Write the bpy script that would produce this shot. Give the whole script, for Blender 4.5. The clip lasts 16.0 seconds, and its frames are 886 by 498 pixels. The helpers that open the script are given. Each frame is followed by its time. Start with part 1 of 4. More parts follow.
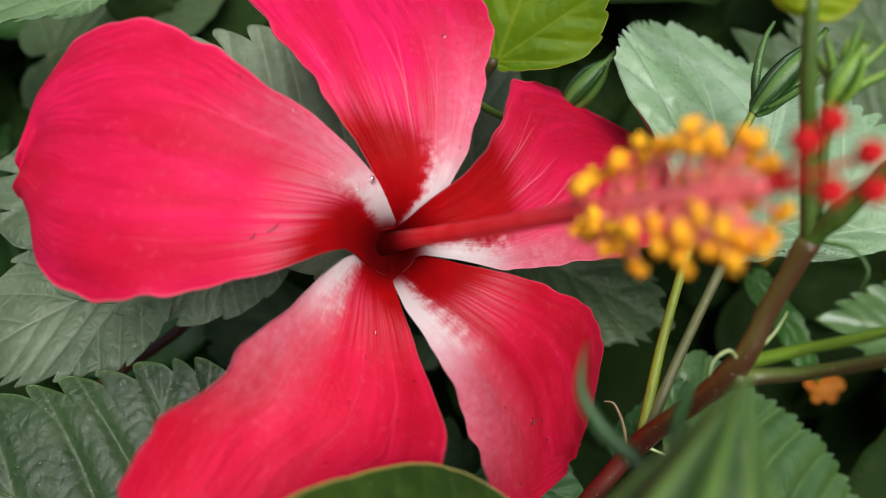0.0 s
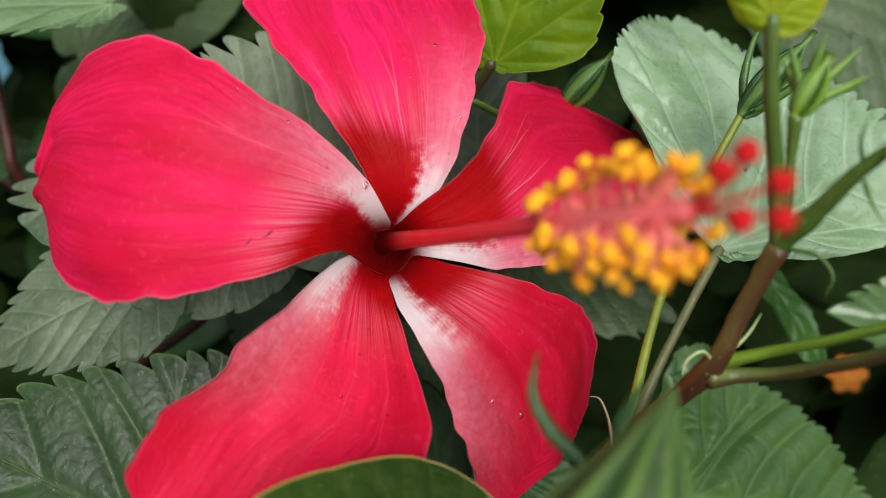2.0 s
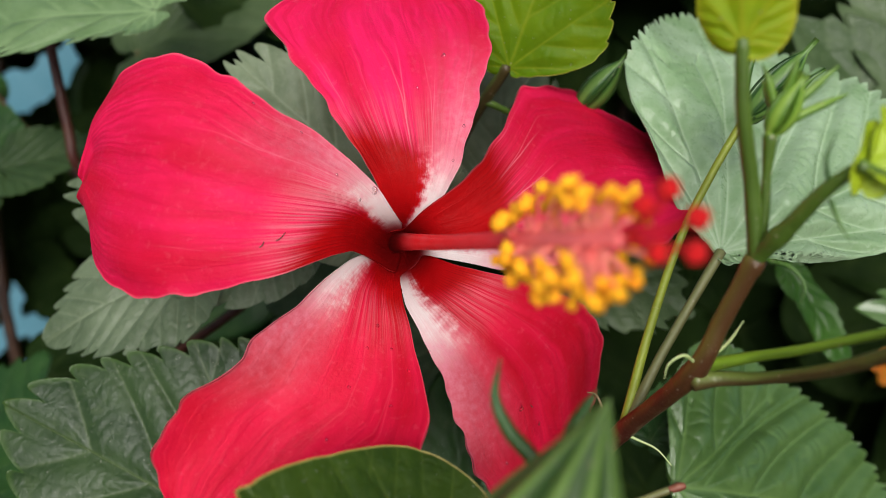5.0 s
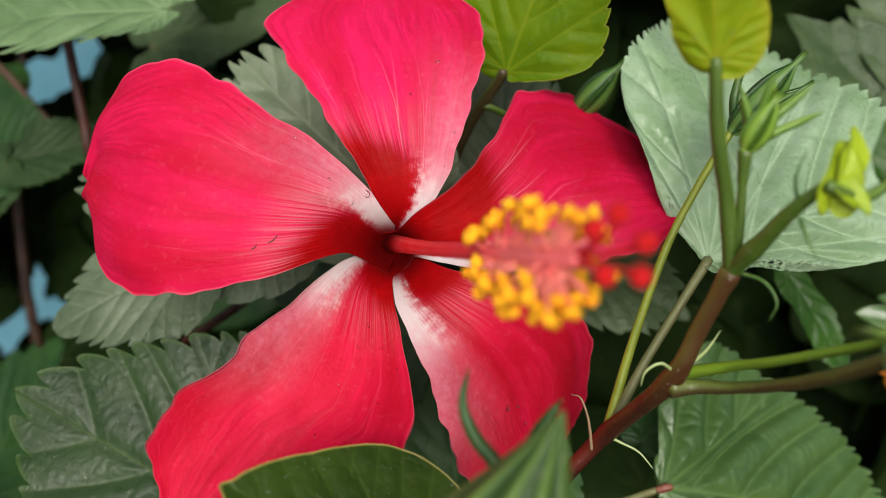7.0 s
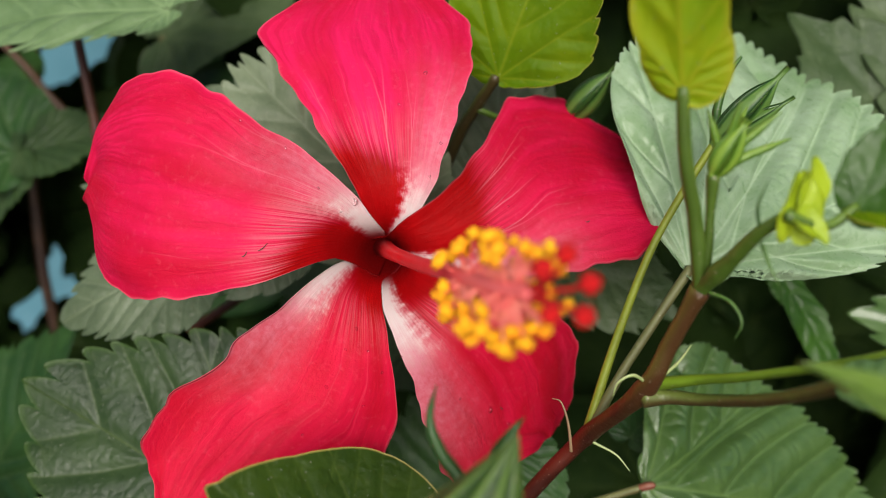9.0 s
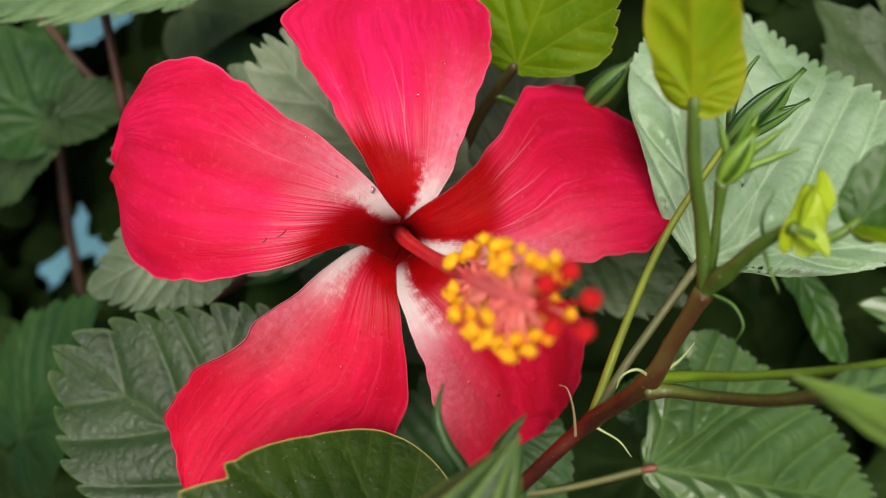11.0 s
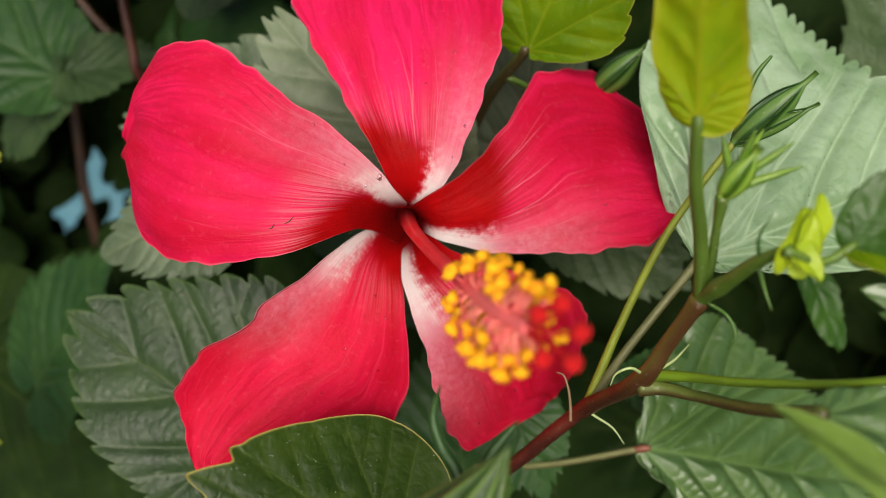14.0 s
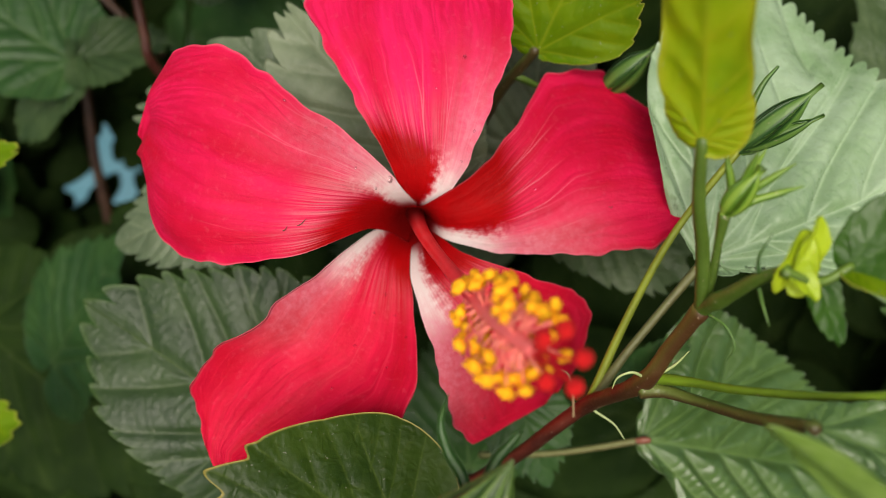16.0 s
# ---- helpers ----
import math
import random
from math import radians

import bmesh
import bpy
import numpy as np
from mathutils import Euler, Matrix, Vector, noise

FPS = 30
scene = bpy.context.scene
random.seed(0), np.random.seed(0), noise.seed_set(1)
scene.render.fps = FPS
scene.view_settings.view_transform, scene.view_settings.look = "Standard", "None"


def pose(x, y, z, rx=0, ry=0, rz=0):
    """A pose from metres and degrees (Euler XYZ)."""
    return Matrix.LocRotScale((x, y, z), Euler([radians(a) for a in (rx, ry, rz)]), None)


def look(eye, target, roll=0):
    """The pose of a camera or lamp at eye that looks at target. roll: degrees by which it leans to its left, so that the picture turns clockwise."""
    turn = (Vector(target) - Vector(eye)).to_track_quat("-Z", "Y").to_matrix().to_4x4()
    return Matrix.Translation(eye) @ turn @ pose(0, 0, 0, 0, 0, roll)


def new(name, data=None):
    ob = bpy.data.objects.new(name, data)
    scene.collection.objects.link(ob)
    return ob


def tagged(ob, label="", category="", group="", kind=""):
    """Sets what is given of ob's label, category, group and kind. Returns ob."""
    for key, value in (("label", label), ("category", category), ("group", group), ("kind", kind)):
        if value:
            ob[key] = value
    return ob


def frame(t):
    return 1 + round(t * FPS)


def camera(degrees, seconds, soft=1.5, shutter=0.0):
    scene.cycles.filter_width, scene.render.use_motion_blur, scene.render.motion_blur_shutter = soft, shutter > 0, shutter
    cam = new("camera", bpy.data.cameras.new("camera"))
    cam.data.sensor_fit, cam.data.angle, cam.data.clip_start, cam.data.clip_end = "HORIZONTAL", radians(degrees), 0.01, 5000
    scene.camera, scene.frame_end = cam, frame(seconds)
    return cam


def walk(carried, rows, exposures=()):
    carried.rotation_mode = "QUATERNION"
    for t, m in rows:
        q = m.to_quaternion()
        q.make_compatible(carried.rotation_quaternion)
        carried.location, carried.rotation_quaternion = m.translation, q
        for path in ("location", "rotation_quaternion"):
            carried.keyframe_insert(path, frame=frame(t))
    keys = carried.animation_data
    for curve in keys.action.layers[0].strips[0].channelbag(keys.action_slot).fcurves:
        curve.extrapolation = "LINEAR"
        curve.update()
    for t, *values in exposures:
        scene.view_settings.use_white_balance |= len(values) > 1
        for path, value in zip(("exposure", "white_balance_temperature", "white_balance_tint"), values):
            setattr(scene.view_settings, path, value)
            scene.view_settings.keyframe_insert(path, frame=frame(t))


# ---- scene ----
# ---- camera and its path ----
cam = camera(60.55, 16.0, 0.5)
EYE, TILT = 1.2, -25.0
BASE = pose(0, 0, EYE, TILT, 0, 0)   # the view-aligned frame in which the plant is laid out
ROWS = [
    (0.0, 0.00000, 0.00000, 0.00000, 0.00, 0.00, 0.00),
    (0.5, 0.00278, -0.00203, 0.00115, 0.88, -0.44, -0.11),
    (1.0, 0.00533, -0.00409, 0.00297, 1.56, -1.00, -0.19),
    (1.5, 0.00744, -0.00476, 0.00351, 2.28, -1.27, 0.01),
    (2.0, 0.00958, -0.00594, 0.00410, 3.11, -1.53, 0.10),
    (2.5, 0.01154, -0.00705, 0.00510, 3.89, -1.83, 0.07),
    (3.0, 0.01398, -0.00934, 0.00649, 4.95, -2.08, 0.06),
    (3.5, 0.01599, -0.01108, 0.00783, 5.69, -2.30, 0.13),
    (4.0, 0.01841, -0.01206, 0.00879, 6.71, -2.65, 0.05),
    (6.5, 0.02723, -0.01488, 0.01151, 9.28, -4.13, -0.93),
    (7.0, 0.02947, -0.01560, 0.01322, 9.90, -4.38, -1.18),
    (7.5, 0.03147, -0.01587, 0.01465, 10.37, -4.84, -1.44),
    (8.0, 0.03379, -0.01608, 0.01710, 10.73, -5.41, -1.56),
    (10.5, 0.03815, -0.02085, 0.02524, 12.60, -8.38, -2.53),
    (11.0, 0.03838, -0.02122, 0.02723, 13.05, -9.41, -3.03),
    (11.5, 0.03885, -0.02087, 0.02908, 13.21, -10.18, -3.32),
    (12.0, 0.03957, -0.02047, 0.03113, 13.57, -11.02, -3.47),
    (12.5, 0.03996, -0.02056, 0.03299, 13.76, -11.63, -3.79),
    (13.0, 0.04027, -0.02065, 0.03488, 13.83, -12.46, -4.18),
    (13.5, 0.04027, -0.02112, 0.03636, 14.11, -13.46, -4.43),
    (14.0, 0.03954, -0.02127, 0.03821, 14.34, -14.04, -4.53),
    (14.5, 0.03923, -0.02197, 0.04018, 14.65, -14.62, -4.60),
    (15.0, 0.03930, -0.02258, 0.04262, 14.70, -15.39, -4.74),
    (15.5, 0.03903, -0.02246, 0.04437, 14.50, -15.98, -4.97),
    (16.0, 0.03898, -0.02335, 0.04627, 14.99, -16.50, -4.98),
]
walk(cam, [(t, BASE @ pose(x, y, z, 90 + pitch, roll, yaw)) for t, x, y, z, yaw, pitch, roll in ROWS],
     [(0.0, 0.20, 5900, 10), (4.0, 0.20, 6050, 10), (8.0, 0.20, 6300, 10), (12.0, 0.20, 6480, 10), (16.0, 0.20, 6650, 10)])
cam.data.dof.use_dof = True
cam.data.dof.focus_distance = 0.154
cam.data.dof.aperture_fstop = 11.0

# ---- light: open shade under a bright sky ----
world = bpy.data.worlds.new("world")
scene.world = world
world.use_nodes = True
wn = world.node_tree.nodes
sky = wn.new("ShaderNodeTexSky")
sky.sky_type = "NISHITA"
sky.sun_disc = False
SUN_EL, SUN_ROT = radians(39), radians(168)
sky.sun_elevation, sky.sun_rotation = SUN_EL, SUN_ROT
sky.air_density, sky.dust_density, sky.ozone_density = 0.7, 3.0, 0.3
wn["Background"].inputs[1].default_value = 0.060
world.node_tree.links.new(sky.outputs[0], wn["Background"].inputs[0])
sun = new("sun", bpy.data.lights.new("sun", "SUN"))
sun.data.energy, sun.data.angle, sun.data.color = 4.1, radians(48), (1.0, 0.94, 0.85)
sun.matrix_world = look((0.35, -1.52, 2.52), (0.0, 0.1, 1.17))


# ---- material helpers ----
class Nodes:
    """A small builder for one material's node tree."""

    def __init__(self, name):
        self.mat = bpy.data.materials.new(name)
        self.mat.use_nodes = True
        self.tree = self.mat.node_tree
        self.out = self.tree.nodes["Material Output"]
        self.bsdf = self.tree.nodes["Principled BSDF"]

    def add(self, kind, **props):
        node = self.tree.nodes.new(kind)
        for key, value in props.items():
            if key == "op":
                node.operation = value
            elif key == "blend":
                node.data_type, node.blend_type = "RGBA", value
            elif key == "attr":
                node.attribute_name = value
        return node

    def join(self, a, b):
        self.tree.links.new(a, b)

    def put(self, socket, value):
        if isinstance(value, (int, float)):
            socket.default_value = value
        elif isinstance(value, tuple):
            socket.default_value = (*value, 1.0) if len(value) == 3 and socket.type == "RGBA" else value
        else:
            self.join(value, socket)

    def attr(self, name):
        return self.add("ShaderNodeAttribute", attr=name).outputs["Fac"]

    def math(self, op, a, b=0.0):
        n = self.add("ShaderNodeMath", op=op)
        self.put(n.inputs[0], a)
        self.put(n.inputs[1], b)
        return n.outputs[0]

    def step(self, value, low, high, to_low=0.0, to_high=1.0):
        n = self.add("ShaderNodeMapRange")
        n.interpolation_type = "SMOOTHSTEP"
        for i, v in enumerate((value, low, high, to_low, to_high)):
            self.put(n.inputs[i], v)
        return n.outputs[0]

    def mix(self, fac, a, b, blend="MIX"):
        n = self.add("ShaderNodeMix", blend=blend)
        self.put(n.inputs[0], fac)
        self.put(n.inputs[6], a)
        self.put(n.inputs[7], b)
        return n.outputs[2]

    def noise(self, scale, detail=4.0, vector=None, rough=0.55, distort=0.0):
        n = self.add("ShaderNodeTexNoise")
        n.inputs["Scale"].default_value = scale
        n.inputs["Detail"].default_value = detail
        n.inputs["Roughness"].default_value = rough
        n.inputs["Distortion"].default_value = distort
        if vector is not None:
            self.join(vector, n.inputs["Vector"])
        return n.outputs[0]

    def combine(self, x, y, z=0.0):
        n = self.add("ShaderNodeCombineXYZ")
        for i, v in enumerate((x, y, z)):
            self.put(n.inputs[i], v)
        return n.outputs[0]

    def object_coords(self):
        return self.add("ShaderNodeTexCoord").outputs["Object"]

    def random(self):
        return self.add("ShaderNodeObjectInfo").outputs["Random"]

    def bump(self, height, strength, distance):
        n = self.add("ShaderNodeBump")
        n.inputs["Strength"].default_value = strength
        n.inputs["Distance"].default_value = distance
        self.join(height, n.inputs["Height"])
        self.join(n.outputs[0], self.bsdf.inputs["Normal"])
        return n.outputs[0]

    def base(self, colour, rough=0.5, spec=0.5):
        self.put(self.bsdf.inputs["Base Color"], colour)
        self.put(self.bsdf.inputs["Roughness"], rough)
        self.put(self.bsdf.inputs["Specular IOR Level"], spec)

    def through_light(self, colour, share):
        """Let part of the light pass through the sheet, as in a petal or leaf."""
        t = self.add("ShaderNodeBsdfTranslucent")
        self.put(t.inputs[0], colour)
        m = self.add("ShaderNodeMixShader")
        m.inputs[0].default_value = share
        self.join(self.bsdf.outputs[0], m.inputs[1])
        self.join(t.outputs[0], m.inputs[2])
        self.join(m.outputs[0], self.out.inputs[0])


def petal_material():
    """Crimson-pink petal: red eye with hair-fine spokes, a white flush along one flank, forked veins, soft fan-shaped folds."""
    m = Nodes("petal")
    u, v = m.attr("along"), m.attr("across")
    r = m.attr("radius_mm")
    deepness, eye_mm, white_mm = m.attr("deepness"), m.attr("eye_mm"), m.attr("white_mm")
    seed = m.math("MULTIPLY", m.random(), 37.0)

    def fan(across, along, detail, rough=0.5, distort=0.0):
        return m.noise(1.0, detail, m.combine(m.math("MULTIPLY", v, across), m.math("MULTIPLY", u, along), seed), rough, distort)

    def centred(value, gain):
        return m.math("MULTIPLY", m.math("SUBTRACT", value, 0.5), gain)

    folds = fan(2.4, 1.3, 2.0, 0.45, 0.6)
    streak = fan(6.0, 1.5, 2.0, 0.45, 0.4)
    fine = fan(17.0, 2.2, 3.0, 0.55, 0.4)
    hair = fan(40.0, 2.2, 2.0, 0.55, 0.3)
    coords = m.object_coords()
    blotch = m.noise(70.0, 4.0, coords, 0.6)
    speckle = m.noise(620.0, 3.0, coords, 0.6)
    grain = m.noise(1100.0, 5.0, coords, 0.7)

    def forked(cells, first, second, half, wander):
        """Veins that run out along the petal and fork twice."""
        w = m.math("ADD", m.math("MULTIPLY", v, cells), m.math("ADD", seed, centred(fan(3.0, 2.6, 3.0), wander)))
        cell = m.math("FRACT", m.math("MULTIPLY", m.math("SINE", m.math("MULTIPLY", m.math("FLOOR", w), 12.99)), 437.5))
        g = m.math("ABSOLUTE", m.math("SUBTRACT", m.math("FRACT", w), 0.5))
        late = m.math("SUBTRACT", u, m.math("MULTIPLY", cell, 0.22))
        g = m.math("ABSOLUTE", m.math("SUBTRACT", g, m.step(late, first, first + 0.45, 0.0, 0.25)))
        g = m.math("ABSOLUTE", m.math("SUBTRACT", g, m.step(late, second, second + 0.40, 0.0, 0.125)))
        return m.step(g, half, half * 0.15)

    veins = forked(3.4, 0.22, 0.50, 0.11, 1.6)
    rays = forked(2.6, 0.30, 0.80, 0.036, 0.25)
    spokes = forked(13.0, 0.16, 0.30, 0.20, 1.8)
    # light and dark of the folds put into the pink, mixed with random blotches
    tone = m.step(m.math("ADD", m.math("MULTIPLY", folds, 0.6), m.math("MULTIPLY", blotch, 0.4)), 0.36, 0.62)
    pink = m.mix(tone, (0.58, 0.006, 0.047), (0.76, 0.012, 0.113))
    # redder tone of some petals, darker too in place of their dimmer light
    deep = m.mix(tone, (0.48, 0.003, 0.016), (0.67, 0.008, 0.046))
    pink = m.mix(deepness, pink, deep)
    # shade along the lengthwise creases put in as darker streaks
    pink = m.mix(m.math("MULTIPLY", m.step(streak, 0.48, 0.30), m.step(r, 10.0, 30.0, 0.06, 0.30)), pink, (0.54, 0.002, 0.022))
    pink = m.mix(m.math("MULTIPLY", m.step(fine, 0.52, 0.30), 0.10), pink, (0.50, 0.002, 0.024))
    pink = m.mix(m.step(speckle, 0.55, 0.75, 0.0, 0.08), pink, (0.90, 0.20, 0.28))
    # darker forked veins, fading in away from the eye and broken along their run
    shown = m.math("MULTIPLY", m.step(r, 16.0, 36.0, 0.04, 0.32), m.step(blotch, 0.36, 0.62, 0.10, 1.0))
    pink = m.mix(m.math("MULTIPLY", veins, shown), pink, (0.40, 0.001, 0.018))
    # wrinkles: their shade put into the colour as thin darker lines
    crease = fan(8.5, 3.4, 3.0, 0.5, 0.9)
    wrinkle = m.math("MULTIPLY", m.step(m.math("ABSOLUTE", m.math("SUBTRACT", crease, 0.5)), 0.075, 0.0), m.step(r, 14.0, 30.0))
    pink = m.mix(m.math("MULTIPLY", m.math("MULTIPLY", wrinkle, m.step(blotch, 0.40, 0.62)), 0.17), pink, (0.42, 0.001, 0.020))
    # a few pale rays running out of the eye
    ray = m.math("MULTIPLY", m.math("MULTIPLY", rays, m.step(streak, 0.42, 0.56)), m.math("MULTIPLY", m.step(r, 15.0, 22.0), m.step(r, 46.0, 26.0)))
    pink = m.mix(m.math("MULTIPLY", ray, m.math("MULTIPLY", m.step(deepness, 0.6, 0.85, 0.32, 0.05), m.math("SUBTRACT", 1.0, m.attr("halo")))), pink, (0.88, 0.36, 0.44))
    # dusty flush along the clockwise flank, then the white patch with a speckled fringe
    ragged = m.math("ADD", centred(hair, 0.26), centred(speckle, 0.60))
    soft_edge = m.math("ADD", m.math("ADD", v, centred(streak, 0.24)), m.math("MULTIPLY", m.attr("flush"), 0.5))
    far = m.math("MULTIPLY", white_mm, 2.35)
    dusty = m.step(m.math("DIVIDE", r, far), 1.0, 0.35)
    dusty = m.math("MULTIPLY", m.math("MULTIPLY", m.step(soft_edge, -0.05, -0.90), dusty), m.step(speckle, 0.25, 0.75, 0.45, 0.88))
    colour = m.mix(dusty, pink, (0.66, 0.23, 0.30))
    edge = m.math("ADD", m.math("ADD", soft_edge, ragged), m.attr("flush"))
    flank = m.step(edge, 0.02, -0.50)
    reach = m.math("DIVIDE", m.math("ADD", r, m.math("MULTIPLY", ragged, 12.0)), white_mm)
    white = m.math("MULTIPLY", m.math("MULTIPLY", flank, m.step(reach, 1.10, 0.50)), m.step(r, 4.0, 7.0))
    colour = m.mix(m.math("MULTIPLY", white, 0.92), colour, (0.76, 0.69, 0.67))
    # a pale ground round the eye that the dark spokes cross
    past = m.math("SUBTRACT", r, eye_mm)
    ring = m.math("MULTIPLY", m.step(past, -3.0, 1.0), m.step(past, 13.0, 3.0))
    colour = m.mix(m.math("MULTIPLY", m.math("MULTIPLY", ring, m.step(hair, 0.35, 0.65)), m.math("MULTIPLY", m.attr("halo"), 0.60)), colour, (0.70, 0.36, 0.38))
    # saturated red eye, its rim broken into short spokes
    spoke = m.math("ADD", past, m.math("ADD", centred(hair, 3.5), m.math("SUBTRACT", centred(fine, 5.0), m.math("MULTIPLY", v, 5.0))))
    eye = m.step(spoke, 3.0, -3.5)
    bare = m.math("SUBTRACT", 1.0, m.math("MULTIPLY", m.step(edge, 0.02, -0.36), m.step(r, 3.5, 7.0)))
    eye = m.math("MULTIPLY", eye, bare)
    colour = m.mix(eye, colour, m.mix(m.step(blotch, 0.35, 0.65), (0.33, 0.0010, 0.002), (0.43, 0.0014, 0.003)))
    # hair-fine dark spokes fanning out of the eye
    thread = m.math("MULTIPLY", spokes, m.math("MULTIPLY", m.step(past, 9.0, 0.0), m.step(past, -7.0, -1.0)))
    thread = m.math("MULTIPLY", m.math("MULTIPLY", thread, bare), m.step(fine, 0.30, 0.52))
    colour = m.mix(m.math("MULTIPLY", thread, m.attr("spoke")), colour, (0.20, 0.001, 0.003))
    # throat: shade of the hollow put into the colour as a darker red
    colour = m.mix(m.step(r, 8.5, 3.0), colour, (0.14, 0.0008, 0.0012))
    # thin pale rim: highlight of the translucent edge put into the colour
    rim = m.math("MULTIPLY", m.step(m.math("ABSOLUTE", v), 0.972, 0.996), m.step(r, 8.0, 16.0))
    colour = m.mix(m.math("MULTIPLY", rim, 0.16), colour, (0.88, 0.34, 0.42))
    m.base(colour, m.step(grain, 0.3, 0.7, 0.46, 0.66), 0.12)
    near = m.math("MULTIPLY", m.math("MULTIPLY", spokes, m.math("MULTIPLY", m.step(past, 12.0, 4.0), m.step(past, -8.0, 0.0))), -0.05)
    broad = m.math("MULTIPLY", m.math("ADD", m.math("MULTIPLY", streak, 0.45), m.math("MULTIPLY", folds, 1.6)), m.step(r, 6.0, 30.0))
    relief = m.math("ADD", m.math("ADD", m.math("MULTIPLY", grain, 0.30), near), broad)
    relief = m.math("ADD", relief, m.math("ADD", m.math("MULTIPLY", veins, -0.06), m.math("MULTIPLY", m.math("MULTIPLY", crease, m.step(r, 12.0, 30.0)), 0.40)))
    relief = m.math("ADD", relief, m.math("MULTIPLY", m.noise(210.0, 3.0, coords, 0.5, 0.6), 0.40))
    m.bump(relief, 0.7, 0.0007)
    m.through_light(colour, 0.22)
    return m.mat


def leaf_material(name, dark, light, vein_colour, rough=0.38, share=0.18, edge_colour=None, coat=0.0, spec=0.38, cells=0.12, edge_from=0.980, grain=360.0, vein_share=0.5):
    """Leaf blade: mottled green, paler veins, a waxy skin with fine puckers."""
    m = Nodes(name)
    coords = m.object_coords()
    mott = m.noise(55.0, 5.0, coords, 0.6)
    fine = m.noise(650.0, 4.0, coords, 0.6)
    pucker = m.noise(230.0, 2.0, coords, 0.45, 0.2)
    # small raised fields between the finest veins
    vor = m.add("ShaderNodeTexVoronoi")
    vor.feature = "DISTANCE_TO_EDGE"
    vor.inputs["Scale"].default_value = grain
    shifted = m.add("ShaderNodeMix", blend="LINEAR_LIGHT")
    shifted.inputs[0].default_value = 0.0035
    m.join(coords, shifted.inputs[6])
    warp = m.add("ShaderNodeTexNoise")
    warp.inputs["Scale"].default_value = 160.0
    m.join(coords, warp.inputs["Vector"])
    m.join(warp.outputs[1], shifted.inputs[7])
    m.join(shifted.outputs[2], vor.inputs["Vector"])
    field = m.step(vor.outputs["Distance"], 0.0, 0.42)
    tone = m.math("ADD", m.step(mott, 0.3, 0.72, 0.0, 0.75), m.math("MULTIPLY", m.random(), 0.25))
    colour = m.mix(tone, dark, light)
    colour = m.mix(m.step(pucker, 0.42, 0.25, 0.0, 0.14), colour, vein_colour)
    colour = m.mix(m.math("MULTIPLY", m.step(vor.outputs["Distance"], 0.07, 0.0), 0.40 * cells), colour, vein_colour)
    colour = m.mix(m.math("MULTIPLY", m.attr("vein"), vein_share), colour, vein_colour)
    if edge_colour:
        colour = m.mix(m.step(m.attr("margin"), edge_from, 0.998), colour, edge_colour)
    # dust and small scars
    speck = m.step(m.noise(1500.0, 2.0, coords, 0.5), 0.70, 0.76)
    colour = m.mix(m.math("MULTIPLY", speck, 0.55), colour, (0.30, 0.30, 0.24))
    m.base(colour, m.step(fine, 0.25, 0.75, rough - 0.07, rough + 0.12), spec)
    m.bsdf.inputs["Coat Weight"].default_value = coat
    m.bsdf.inputs["Coat Roughness"].default_value = 0.35
    relief = m.math("ADD", m.math("MULTIPLY", fine, 0.22), m.math("MULTIPLY", pucker, 0.5))
    relief = m.math("ADD", relief, m.math("MULTIPLY", m.noise(95.0, 2.0, coords, 0.45, 0.2), 0.9))
    relief = m.math("ADD", relief, m.math("MULTIPLY", field, 1.4 * cells))
    m.bump(relief, 0.7, 0.0007)
    m.through_light(m.mix(0.5, colour, (0.20, 0.38, 0.03)), share)
    return m.mat


def stalk_material(name, one, two, rough=0.45, later=None):
    """Stem skin: two tones round it, the lighter one on the upper side, fine grain and pale flecks; later: the tones of
    its younger end.
    """
    m = Nodes(name)
    coords = m.object_coords()
    n = m.noise(90.0, 4.0, coords)
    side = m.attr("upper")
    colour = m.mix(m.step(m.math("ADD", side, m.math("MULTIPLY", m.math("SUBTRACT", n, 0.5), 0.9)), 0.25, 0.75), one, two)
    if later:
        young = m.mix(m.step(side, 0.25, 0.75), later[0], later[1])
        age = m.math("ADD", m.attr("along_stem"), m.math("MULTIPLY", m.math("SUBTRACT", m.noise(160.0, 3.0, coords), 0.5), 0.25))
        colour = m.mix(m.step(age, 0.53, 0.82), colour, young)
    fleck = m.step(m.noise(1300.0, 2.0, coords), 0.66, 0.74)
    colour = m.mix(m.math("MULTIPLY", fleck, 0.4), colour, (0.42, 0.34, 0.24))
    m.base(colour, rough, 0.45)
    m.bump(m.noise(900.0, 4.0, coords), 0.5, 0.0003)
    return m.mat


def plain_material(name, a, b, scale, rough=0.5, bump=0.4, distance=0.0003, sheen=0.0, share=0.0):
    m = Nodes(name)
    coords = m.object_coords()
    m.base(m.mix(m.step(m.noise(scale, 5.0, coords), 0.3, 0.7), a, b), rough, 0.4)
    m.bsdf.inputs["Sheen Weight"].default_value = sheen
    m.bump(m.noise(scale * 6, 3.0, coords), bump, distance)
    if share:
        m.through_light(b, share)
    return m.mat


